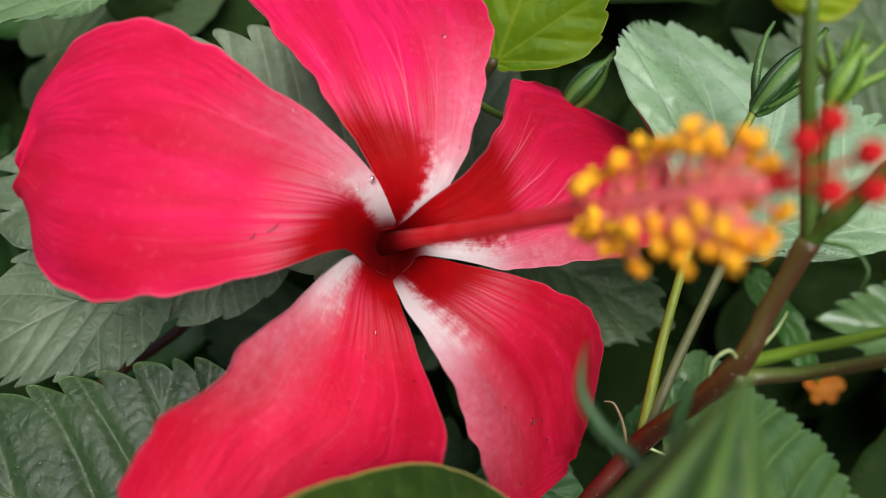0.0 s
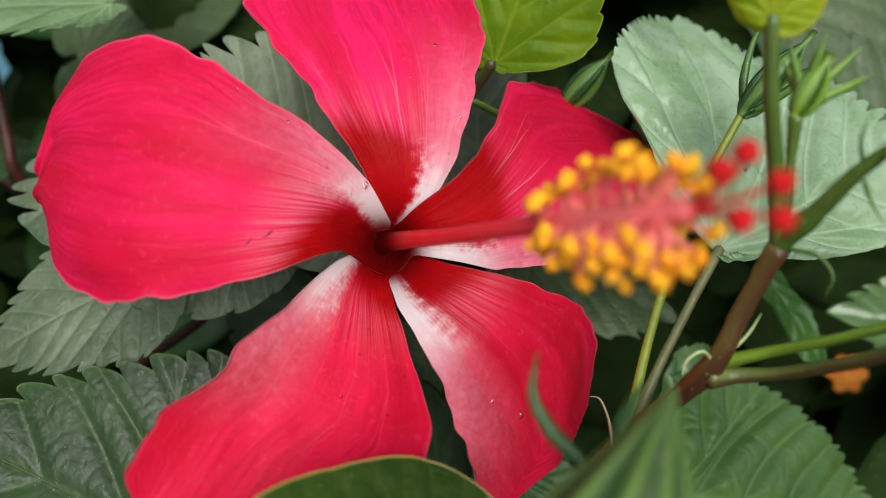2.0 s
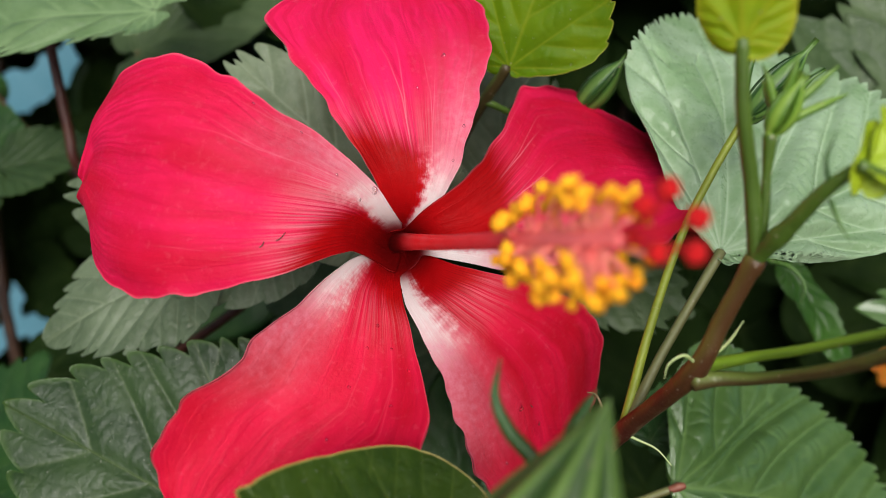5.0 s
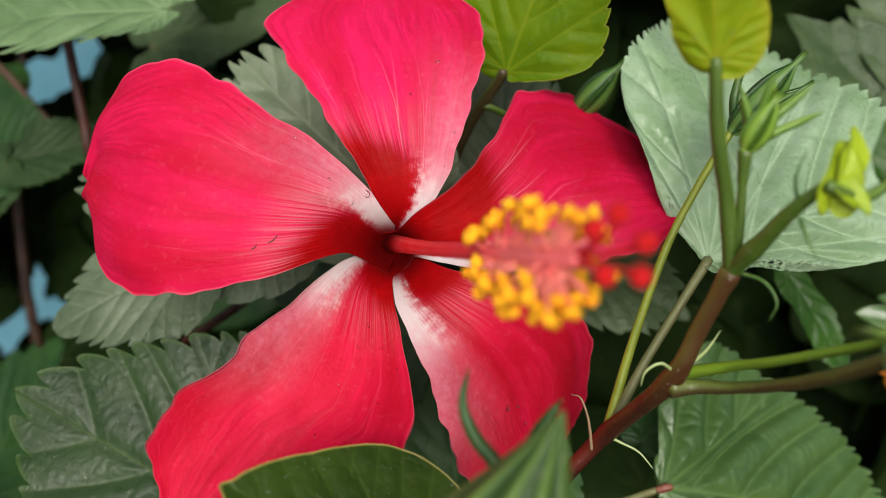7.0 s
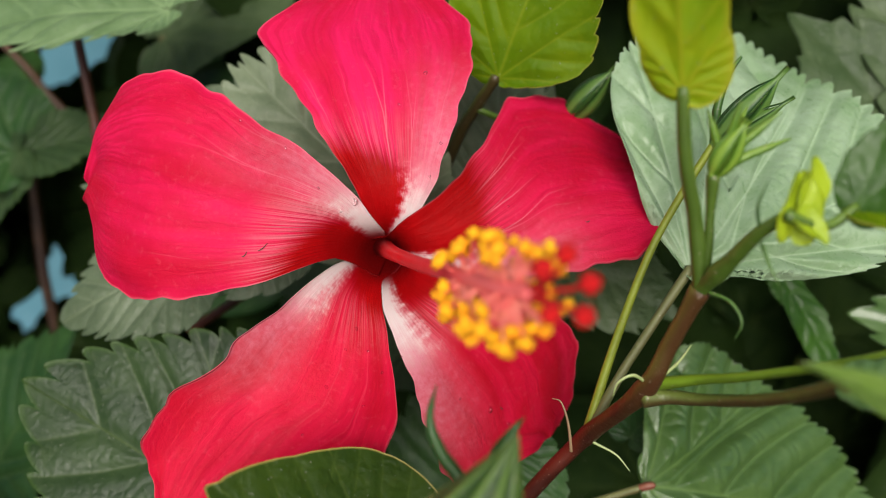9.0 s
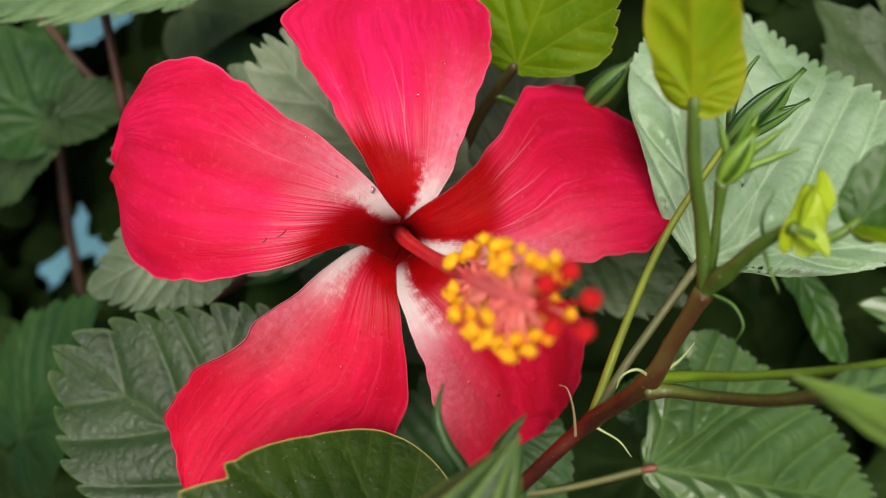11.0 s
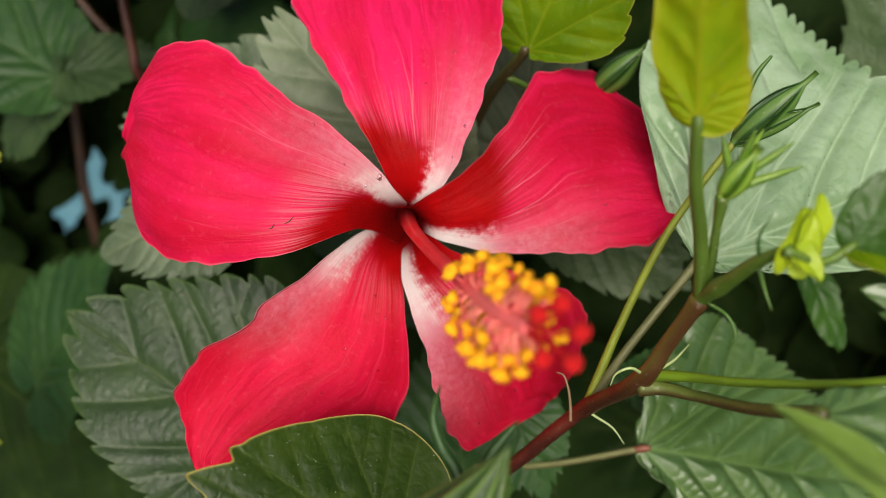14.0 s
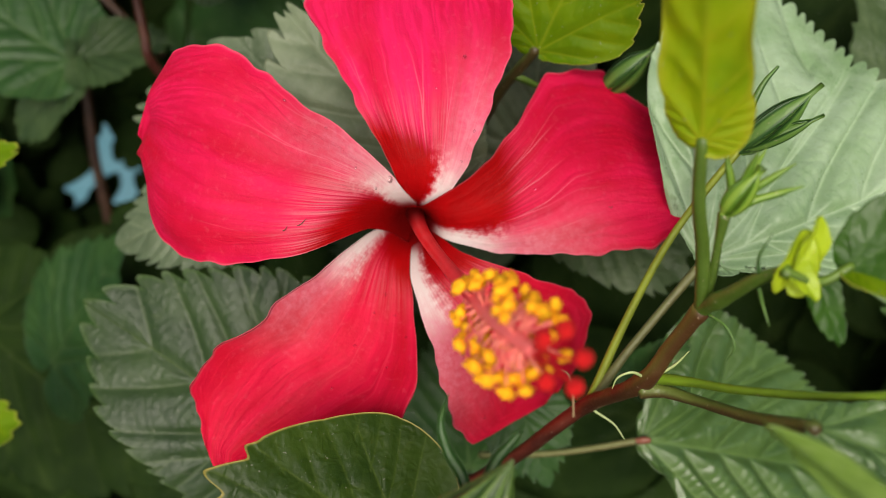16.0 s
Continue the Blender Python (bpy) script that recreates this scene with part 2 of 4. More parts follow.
PETAL = petal_material()
# near-black green: the gloom inside the shrub put into the leaf colour
LEAF_DEEP_SHADE = leaf_material("leaf_deep_shade", (0.006, 0.016, 0.0030), (0.016, 0.033, 0.0060), (0.036, 0.058, 0.013), 0.66, 0.08, None, 0.0, 0.05)
LEAF_DEEP = leaf_material("leaf_deep", (0.013, 0.032, 0.00204), (0.034, 0.064, 0.00476), (0.07, 0.105, 0.01496), 0.40, 0.12, (0.30, 0.25, 0.06), 0.0, 0.24)
# dimmer green: the shade these leaves hang in is put into the colour
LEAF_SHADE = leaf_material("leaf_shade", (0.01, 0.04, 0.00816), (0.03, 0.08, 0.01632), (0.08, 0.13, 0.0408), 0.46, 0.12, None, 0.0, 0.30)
LEAF_MID = leaf_material("leaf_mid", (0.012, 0.030, 0.008), (0.038, 0.068, 0.022), (0.085, 0.120, 0.042), 0.42, 0.10, (0.038, 0.075, 0.016), 0.0, 0.30, 0.10, 0.972)
LEAF_GLOSSY = leaf_material("leaf_glossy", (0.042, 0.096, 0.017), (0.090, 0.165, 0.043), (0.145, 0.235, 0.056), 0.33, 0.14, None, 0.50, 0.65, 0.05)
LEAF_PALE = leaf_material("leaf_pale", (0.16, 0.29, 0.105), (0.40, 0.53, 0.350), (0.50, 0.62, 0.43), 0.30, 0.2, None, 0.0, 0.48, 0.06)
LEAF_GREY = leaf_material("leaf_grey", (0.038, 0.068, 0.023), (0.084, 0.122, 0.054), (0.14, 0.19, 0.085), 0.46, 0.15, None, 0.0, 0.30, 0.25)
LEAF_GREY_LIGHT = leaf_material("leaf_grey_light", (0.095, 0.130, 0.070), (0.22, 0.265, 0.165), (0.30, 0.35, 0.23), 0.46, 0.15, None, 0.0, 0.30, 0.12)
LEAF_DULL = leaf_material("leaf_dull", (0.046, 0.072, 0.034), (0.135, 0.175, 0.104), (0.225, 0.27, 0.17), 0.46, 0.15, None, 0.0, 0.30, 0.22)
LEAF_LIGHT = leaf_material("leaf_light", (0.09, 0.16, 0.058), (0.18, 0.27, 0.125), (0.30, 0.42, 0.20), 0.40, 0.18)
LEAF_FRESH = leaf_material("leaf_fresh", (0.020, 0.068, 0.005), (0.046, 0.122, 0.009), (0.058, 0.135, 0.014), 0.40, 0.25)
LEAF_LIME = leaf_material("leaf_lime", (0.085, 0.175, 0.002), (0.17, 0.265, 0.003), (0.25, 0.31, 0.012), 0.42, 0.32, (0.36, 0.40, 0.05), 0.0, 0.16, 0.04)
LEAF_YELLOW = leaf_material("leaf_yellow", (0.17, 0.36, 0.004), (0.46, 0.53, 0.006), (0.50, 0.46, 0.02), 0.5, 0.55, (0.46, 0.48, 0.02), 0.0, 0.3, 0.0, 0.80)
LEAF_NEAR = leaf_material("leaf_near", (0.16, 0.27, 0.035), (0.27, 0.39, 0.090), (0.34, 0.44, 0.15), 0.32, 0.30, None, 0.2, 0.5, 0.03)
LEAF_YOUNG = leaf_material("leaf_young", (0.32, 0.46, 0.010), (0.50, 0.62, 0.025), (0.50, 0.60, 0.07), 0.4, 0.35)
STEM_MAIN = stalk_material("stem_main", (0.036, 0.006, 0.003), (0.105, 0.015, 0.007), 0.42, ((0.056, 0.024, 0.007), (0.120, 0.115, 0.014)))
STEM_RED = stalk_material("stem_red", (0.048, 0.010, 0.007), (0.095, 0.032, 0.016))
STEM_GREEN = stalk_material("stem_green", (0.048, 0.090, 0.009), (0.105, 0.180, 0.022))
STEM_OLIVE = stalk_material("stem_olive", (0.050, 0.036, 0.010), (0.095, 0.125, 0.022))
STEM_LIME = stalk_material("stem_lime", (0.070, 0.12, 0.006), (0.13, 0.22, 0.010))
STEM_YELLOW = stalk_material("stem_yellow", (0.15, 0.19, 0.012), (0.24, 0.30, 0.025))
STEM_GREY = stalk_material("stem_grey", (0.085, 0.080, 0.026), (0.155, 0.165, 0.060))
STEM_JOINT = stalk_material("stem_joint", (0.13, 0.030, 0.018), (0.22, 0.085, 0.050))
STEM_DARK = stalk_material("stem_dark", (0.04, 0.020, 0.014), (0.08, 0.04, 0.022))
SEPAL = stalk_material("sepal", (0.018, 0.062, 0.008), (0.085, 0.17, 0.030))
SEPAL_BRIGHT = stalk_material("sepal_bright", (0.065, 0.145, 0.008), (0.165, 0.27, 0.030))
SEPAL_DARK = stalk_material("sepal_dark", (0.022, 0.052, 0.006), (0.085, 0.150, 0.024))
SEPAL_PALE = stalk_material("sepal_pale", (0.26, 0.34, 0.12), (0.42, 0.50, 0.22))
SEPAL_TAN = stalk_material("sepal_tan", (0.20, 0.13, 0.07), (0.34, 0.24, 0.13))


def column_material():
    """Glossy red column, dark at its root where the throat's shade is put into the colour."""
    m = Nodes("column")
    coords = m.object_coords()
    red = m.mix(m.step(m.noise(160.0, 4.0, coords), 0.3, 0.7), (0.84, 0.010, 0.016), (0.92, 0.045, 0.055))
    m.base(m.mix(m.step(m.attr("along_stem"), 0.19, 0.40), (0.07, 0.0006, 0.001), m.mix(m.step(m.attr("along_stem"), 0.60, 0.78), red, (0.86, 0.17, 0.17))), 0.42, 0.28)
    m.bump(m.noise(900.0, 3.0, coords), 0.3, 0.0003)
    m.through_light((0.90, 0.03, 0.04), 0.20)
    return m.mat


COLUMN = column_material()
POLLEN = plain_material("pollen", (0.98, 0.34, 0.003), (1.0, 0.54, 0.008), 700.0, 0.85, 0.5, 0.0002, 0.0, 0.12)
STIGMA = plain_material("stigma", (0.50, 0.001, 0.002), (0.68, 0.003, 0.005), 900.0, 0.9, 0.9, 0.0005)
FILAMENT = plain_material("filament", (0.80, 0.10, 0.10), (0.86, 0.26, 0.20), 300.0, 0.45)
DROP = plain_material("flower_orange", (0.75, 0.20, 0.01), (0.85, 0.32, 0.02), 90.0, 0.6)
SOIL = plain_material("soil", (0.022, 0.015, 0.010), (0.06, 0.042, 0.028), 14.0, 0.95, 0.9, 0.02)
WALL = plain_material("blue_wash", (0.075, 0.205, 0.265), (0.12, 0.26, 0.33), 6.0, 0.85, 0.5, 0.004)
WATER = bpy.data.materials.new("water")
WATER.use_nodes = True
WATER.node_tree.nodes["Principled BSDF"].inputs["Transmission Weight"].default_value = 1.0
WATER.node_tree.nodes["Principled BSDF"].inputs["Roughness"].default_value = 0.02
WATER.node_tree.nodes["Principled BSDF"].inputs["IOR"].default_value = 1.33


# ---- mesh helpers ----
def smooth_curve(points, steps=10):
    """A Catmull-Rom curve through the points."""
    p = np.array(points, float)
    if len(p) == 2:
        return p[0] + (p[1] - p[0]) * np.linspace(0, 1, steps + 1)[:, None]
    p = np.vstack([2 * p[0] - p[1], p, 2 * p[-1] - p[-2]])
    out = []
    for a, b, c, d in zip(p, p[1:], p[2:], p[3:]):
        for s in np.arange(steps) / steps:
            out.append(0.5 * (2 * b + (c - a) * s + (2 * a - 5 * b + 4 * c - d) * s * s + (3 * b - a - 3 * c + d) * s ** 3))
    out.append(p[-2])
    return np.array(out)


POOL = []      # pieces too many to pick apart, joined into one mesh
pooling = False


def link_mesh(name, verts, faces, material, parent=None, label="", attrs=None, world_frame=False):
    """One mesh object out of points in the plant's frame, under its thing."""
    data = bpy.data.meshes.new(name)
    pts = np.asarray(verts, float)
    if not world_frame:
        m = np.array(BASE)
        pts = pts @ m[:3, :3].T + m[:3, 3]
    if pooling:
        POOL.append((pts, faces, attrs))
        return None
    centre = pts.mean(0)
    origin = np.array(parent["at"]) if parent is not None and "at" in parent else centre
    data.from_pydata((pts - origin).tolist(), [], [list(f) for f in faces])
    data.polygons.foreach_set("use_smooth", [True] * len(data.polygons))
    for key, values in (attrs or {}).items():
        data.attributes.new(key, "FLOAT", "POINT").data.foreach_set("value", np.asarray(values, np.float32))
    data.materials.append(material)
    data.update()
    ob = new(name, data)
    if parent is None:
        ob.location = origin
    else:
        ob.parent = parent
        ob["at"] = origin.tolist()
    if label:
        ob["label"] = label
    return ob


def thing(name, at, label, category, group="", kind=""):
    """An empty at a point of the plant's frame that carries a thing's parts."""
    ob = new(name)
    ob.empty_display_size = 0.01
    p = BASE @ Vector(at)
    ob.location = p
    ob["at"] = list(p)
    return tagged(ob, label, category, group, kind)


def grid_faces(rows, cols, start=0, flip=False):
    out = []
    for i in range(rows - 1):
        for j in range(cols - 1):
            a = start + i * cols + j
            q = (a, a + 1, a + cols + 1, a + cols)
            out.append(q[::-1] if flip else q)
    return out


def sheet(name, top, rows, cols, thick, material, parent, label="", attrs=None):
    """A thin solid sheet: the upper skin, the lower skin and the rim between them."""
    g = top.reshape(rows, cols, 3)
    du = np.gradient(g, axis=0)
    dv = np.gradient(g, axis=1)
    n = np.cross(du, dv)
    n /= np.maximum(np.linalg.norm(n, axis=2, keepdims=True), 1e-12)
    low = (g - n * thick).reshape(-1, 3)
    verts = np.vstack([top, low])
    k = rows * cols
    faces = grid_faces(rows, cols) + grid_faces(rows, cols, k, True)
    rim = [i * cols for i in range(rows)] + [(rows - 1) * cols + j for j in range(1, cols)]
    rim += [i * cols + cols - 1 for i in range(rows - 2, -1, -1)] + list(range(cols - 2, 0, -1))
    for a, b in zip(rim, rim[1:] + rim[:1]):
        faces.append((b, a, a + k, b + k))
    doubled = {key: np.concatenate([v, v]) for key, v in (attrs or {}).items()}
    return link_mesh(name, verts, faces, material, parent, label, doubled)


def tube(name, points, radii, material, parent, label="", segs=14, steps=8, flute=0.0, knots=()):
    """A stalk: round section swept along a curve, closed at both ends, with swollen knots."""
    c = smooth_curve(points, steps)
    n = len(c)
    s = np.linspace(0, 1, n)
    r = np.interp(s, np.linspace(0, 1, len(radii)), radii)
    for at, gain, spread in knots:
        r = r * (1 + gain * np.exp(-((s - at) / spread) ** 2))
    t = np.gradient(c, axis=0)
    t /= np.linalg.norm(t, axis=1, keepdims=True)
    ref = np.array((0.31, 0.2, 0.93))
    if abs(t[0] @ ref) > 0.9:
        ref = np.array((0.93, 0.31, 0.2))
    verts, upper = [], []
    for i in range(n):
        a = np.cross(t[i], ref)
        a /= np.linalg.norm(a)
        b = np.cross(t[i], a)
        ref = np.cross(a, t[i])
        for k in range(segs):
            w = 2 * math.pi * k / segs
            d = a * math.cos(w) + b * math.sin(w)
            wob = 1 + flute * math.cos(5 * w) + 0.05 * noise.noise(Vector(c[i] * 400 + d * 1.5))
            verts.append(c[i] + d * r[i] * wob)
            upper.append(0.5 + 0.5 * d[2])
    faces = []
    for i in range(n - 1):
        for k in range(segs):
            a, b = i * segs + k, i * segs + (k + 1) % segs
            faces.append((a, b, b + segs, a + segs))
    verts += [c[0] - t[0] * r[0] * 0.4, c[-1] + t[-1] * r[-1] * 0.6]
    upper += [0.5, 0.5]
    for k in range(segs):
        faces.append(((k + 1) % segs, k, n * segs))
        faces.append(((n - 1) * segs + k, (n - 1) * segs + (k + 1) % segs, n * segs + 1))
    return link_mesh(name, verts, faces, material, parent, label, {"upper": upper, "along_stem": list(np.repeat(s, segs)) + [0.0, 1.0]})


def unit(v):
    v = np.array(v, float)
    return v / np.linalg.norm(v)


OVATE = ((-160, 0.10), (-120, 0.20), (-90, 0.30), (-60, 0.44), (-35, 0.60), (-15, 0.82), (0, 1.0), (15, 0.82), (35, 0.60), (60, 0.44), (90, 0.30), (120, 0.20), (160, 0.10))

WIDE = ((-160, 0.12), (-120, 0.28), (-90, 0.40), (-60, 0.52), (-38, 0.62), (-16, 0.84), (0, 1.0), (16, 0.84), (38, 0.62), (60, 0.52), (90, 0.40), (120, 0.28), (160, 0.12))
NARROW = ((-160, 0.06), (-120, 0.10), (-90, 0.14), (-60, 0.18), (-35, 0.27), (-18, 0.50), (-8, 0.85), (0, 1.0), (8, 0.85), (18, 0.50), (35, 0.27), (60, 0.18), (90, 0.14), (120, 0.10), (160, 0.06))


def leaf(base, tip, normal, material, parent, outline=OVATE, label="", teeth=0.10, count=24, fold=0.10, droop=0.10,
         wave=0.03, quilt=0.024, rings=44, spokes=170, name="leaf", seed=0.0, ladder=(0.18, 0.38, 0.58, 0.77),
         fan=(0, 33, -33, 66, -66, 100, -100), twist=0.0, rungs=19.0, least=0.2, smooth_from=None):
    """A hibiscus blade: veins fan out from the stalk, the margin is toothed, the skin puckers between the veins.
    outline: angle from the midrib and radius as a share of the length."""
    base, tip = np.array(base, float), np.array(tip, float)
    ahead = tip - base
    length = np.linalg.norm(ahead)
    ahead /= length
    side = unit(np.cross(normal, ahead))
    up = np.cross(ahead, side)
    ang = np.radians([a for a, _ in outline])
    rad = np.array([r for _, r in outline]) * length
    # more spokes where the blade reaches far
    th = np.linspace(ang[0], ang[-1], spokes)
    th = 0.72 * th + 0.28 * np.sign(th) * np.abs(th) ** 2 / ang[-1]
    r_at = np.interp(th, ang, rad)
    for _ in range(3):
        r_at[1:-1] = 0.25 * r_at[:-2] + 0.5 * r_at[1:-1] + 0.25 * r_at[2:]
    mid = np.argmin(np.abs(th))
    ex, ey = r_at * np.cos(th), r_at * np.sin(th)
    arc = np.concatenate([[0], np.cumsum(np.hypot(np.diff(ex), np.diff(ey)))])
    arc = np.abs(arc - arc[mid]) / max(arc[mid], 1e-9)
    rng = np.random.RandomState(int(1000 * abs(seed + length * 977 + base[0] * 331)) % 99991)
    jit = np.interp(arc, np.linspace(0, 1.2, 24), rng.uniform(-0.4, 0.4, 24))
    saw = (arc * count * 0.5 + jit) % 1.0
    tooth = teeth * (0.45 * (0.55 - saw ** 1.6) + 0.7 * (np.sin(np.pi * saw ** 0.6) ** 0.7 - 0.5)) * np.clip(1.25 - arc, least, 1) * (1 + 0.5 * jit)
    if smooth_from:   # no teeth on the rim beside the stalk
        tooth = tooth * np.clip((smooth_from - np.degrees(th)) / 8.0, 0, 1)
    lobes = 0.03 * np.sin(arc * 9.0 + 5 * seed)
    s = np.linspace(0.0, 1.0, rings) ** 0.85
    s[0] = 0.012
    S, TH = np.meshgrid(s, th, indexing="ij")
    R = S * r_at[None] * (1 + (tooth + lobes)[None] * S ** 5)
    a, b = R * np.cos(TH), R * np.sin(TH)
    # veins
    width = 0.0085 * length
    vein = np.zeros_like(a)
    ridge = np.full_like(a, 1e9)
    for k in fan:
        k = math.radians(k)
        bent = TH - k - 0.10 * np.sin(k) * S
        d = np.where(np.cos(bent) > 0, R * np.abs(np.sin(bent)), R)
        thin = width * (0.95 if k == 0 else 0.7) * (1.05 - 0.7 * S)
        vein = np.maximum(vein, np.exp(-(d / thin) ** 2))
        ridge = np.minimum(ridge, d)
    slope = math.radians(46)
    for f in ladder:
        reach = np.abs(b) < 0.9 * np.maximum(a, 0) * math.tan(math.radians(33)) + 0.02 * length
        jog = 0.03 * length * np.sin(9 * f + 5 * seed) * np.sign(b)
        d = np.abs((a - f * length + jog) * math.sin(slope) - np.abs(b) * math.cos(slope) * (1 + 1.6 * np.abs(b) / length))
        d = np.where(reach | (a > 0.5 * length), d, 1e9)
        vein = np.maximum(vein, 0.75 * np.exp(-(d / (width * 0.55)) ** 2))
        ridge = np.minimum(ridge, d)
    for k in (33, -33, 66, -66):
        for f in (0.30, 0.55, 0.78):
            kk = math.radians(k)
            a2 = a * math.cos(kk) + b * math.sin(kk)
            b2 = -a * math.sin(kk) + b * math.cos(kk)
            b2 = b2 * np.sign(k)
            d = np.abs((a2 - f * np.interp(kk, ang, rad)) * math.sin(slope) - b2 * math.cos(slope) * (1 + 1.4 * np.abs(b2) / length))
            d = np.where((b2 > 0) & (b2 < 0.30 * length), d, 1e9)
            vein = np.maximum(vein, 0.6 * np.exp(-(d / (width * 0.5)) ** 2))
            ridge = np.minimum(ridge, d)
    groove = np.exp(-(ridge / (0.024 * length)) ** 2) + 0.5 * np.exp(-(ridge / (0.06 * length)) ** 2)
    x, y = a / length, b / length
    h = fold * np.abs(y) * np.tanh(np.abs(y) * 12) - droop * x ** 2 * np.sign(x) - 0.10 * y ** 2
    h = h - quilt * 0.55 * groove * (0.35 + 0.65 * np.clip(S * 1.4, 0, 1)) * np.clip(1.35 - S, 0, 1)
    # rungs between the side veins: each field between them is a low dome
    way = R / length * rungs + 0.55 * np.sin(b / length * 31 + 3 * seed) + 0.35 * np.sin(a / length * 47 + b / length * 23)
    rung = np.abs(np.sin(np.pi * way))
    dome = np.clip(ridge / (0.045 * length), 0, 1) ** 0.7 * (0.45 + 0.55 * rung ** 0.55)
    h = h + quilt * 0.34 * dome * np.clip(1.25 - S, 0, 1) * np.clip(S * 3, 0, 1)
    vein = np.maximum(vein, 0.30 * np.exp(-(rung / 0.10) ** 2) * np.clip(ridge / (0.02 * length), 0, 1))
    h = h + wave * np.sin(arc[None] * 13 + 2 * seed + 4 * np.sign(TH)) * S ** 4 * 0.6
    h = h + 0.012 * np.sin(x * 7 + seed) * np.cos(y * 9 + 2 * seed)
    h = h - twist * np.clip(x, 0, 1) * np.clip(y, 0, 1)
    pts = base + a[..., None] * ahead + b[..., None] * side + (h * length)[..., None] * up
    attrs = {"vein": vein.ravel(), "margin": S.ravel(), "upper": np.full(S.size, 0.5)}
    return sheet(name, pts.reshape(-1, 3), rings, spokes, -0.00022, material, parent, label, attrs)


# ---- the open flower ----
THROAT = np.array((-0.008, 0.1415, 0.0))
STATIONS = np.array((0, 0.08, 0.16, 0.26, 0.38, 0.5, 0.62, 0.72, 0.81, 0.88, 0.94, 0.98, 1.0))
# direction, length (mm), half widths on either flank (mm), and the bend of the blade as a quadric
PETALS = [
    (172.6, 67.2, [0.1, -0.4, 1.6, 5.6, 8.9, 11.6, 13.6, 14.1, 12.8, 9.1, 2.4, -0.2, -1.5], [-5.8, -12.3, -16.8, -21.3, -24.8, -29.2, -32.0, -32.2, -30.5, -27.2, -20.4, -12.4, -7.9], [0.1366, 0.0588, 0.0067, 0.0418, 0.0077, 0.0139]),
    (95.1, 61.9, [1.6, 1.6, 1.7, 4.0, 8.0, 11.9, 16.8, 22.0, 24.7, 22.5, 18.7, 15.2, 9.2], [-2.3, -3.6, -9.7, -13.9, -16.7, -19.0, -20.9, -21.4, -19.9, -16.8, -12.8, -7.1, -1.0], [0.1433, -0.0022, -0.036, 0.0033, 0.0154, 0.0407]),
    (27.3, 60.6, [3.5, 3.7, 5.1, 6.4, 9.0, 14.8, 22.1, 21.0, 17.4, 9.4, 4.4, -1.3, -5.4], [-2.3, -3.2, -7.4, -12.9, -15.7, -18.6, -20.6, -22.0, -22.8, -22.3, -20.1, -17.2, -14.6], [0.1342, 0.0372, -0.0358, -0.023, 0.056, 0.0484]),
    (-114.2, 61.3, [1.0, 2.3, 5.4, 11.3, 19.8, 22.6, 19.4, 15.2, 10.0, 5.7, 1.2, -2.2, -6.2], [-3.1, -7.5, -9.6, -11.6, -15.2, -16.3, -21.3, -21.4, -20.6, -18.5, -15.6, -12.6, -10.3], [0.1404, 0.0473, 0.0003, -0.0376, 0.091, -0.0412]),
    (-51.5, 58.6, [3.1, 4.5, 7.5, 12.3, 17.2, 20.8, 22.4, 20.4, 16.5, 12.6, 9.0, 5.5, 3.0], [-1.4, -3.7, -5.5, -5.8, -6.4, -8.5, -10.9, -12.8, -14.7, -15.4, -7.9, -4.8, -3.2], [0.1449, -0.0323, 0.0404, 0.0473, -0.0741, 0.0081]),
]


SKIN = []   # the petals' upper skins, for what lies on them


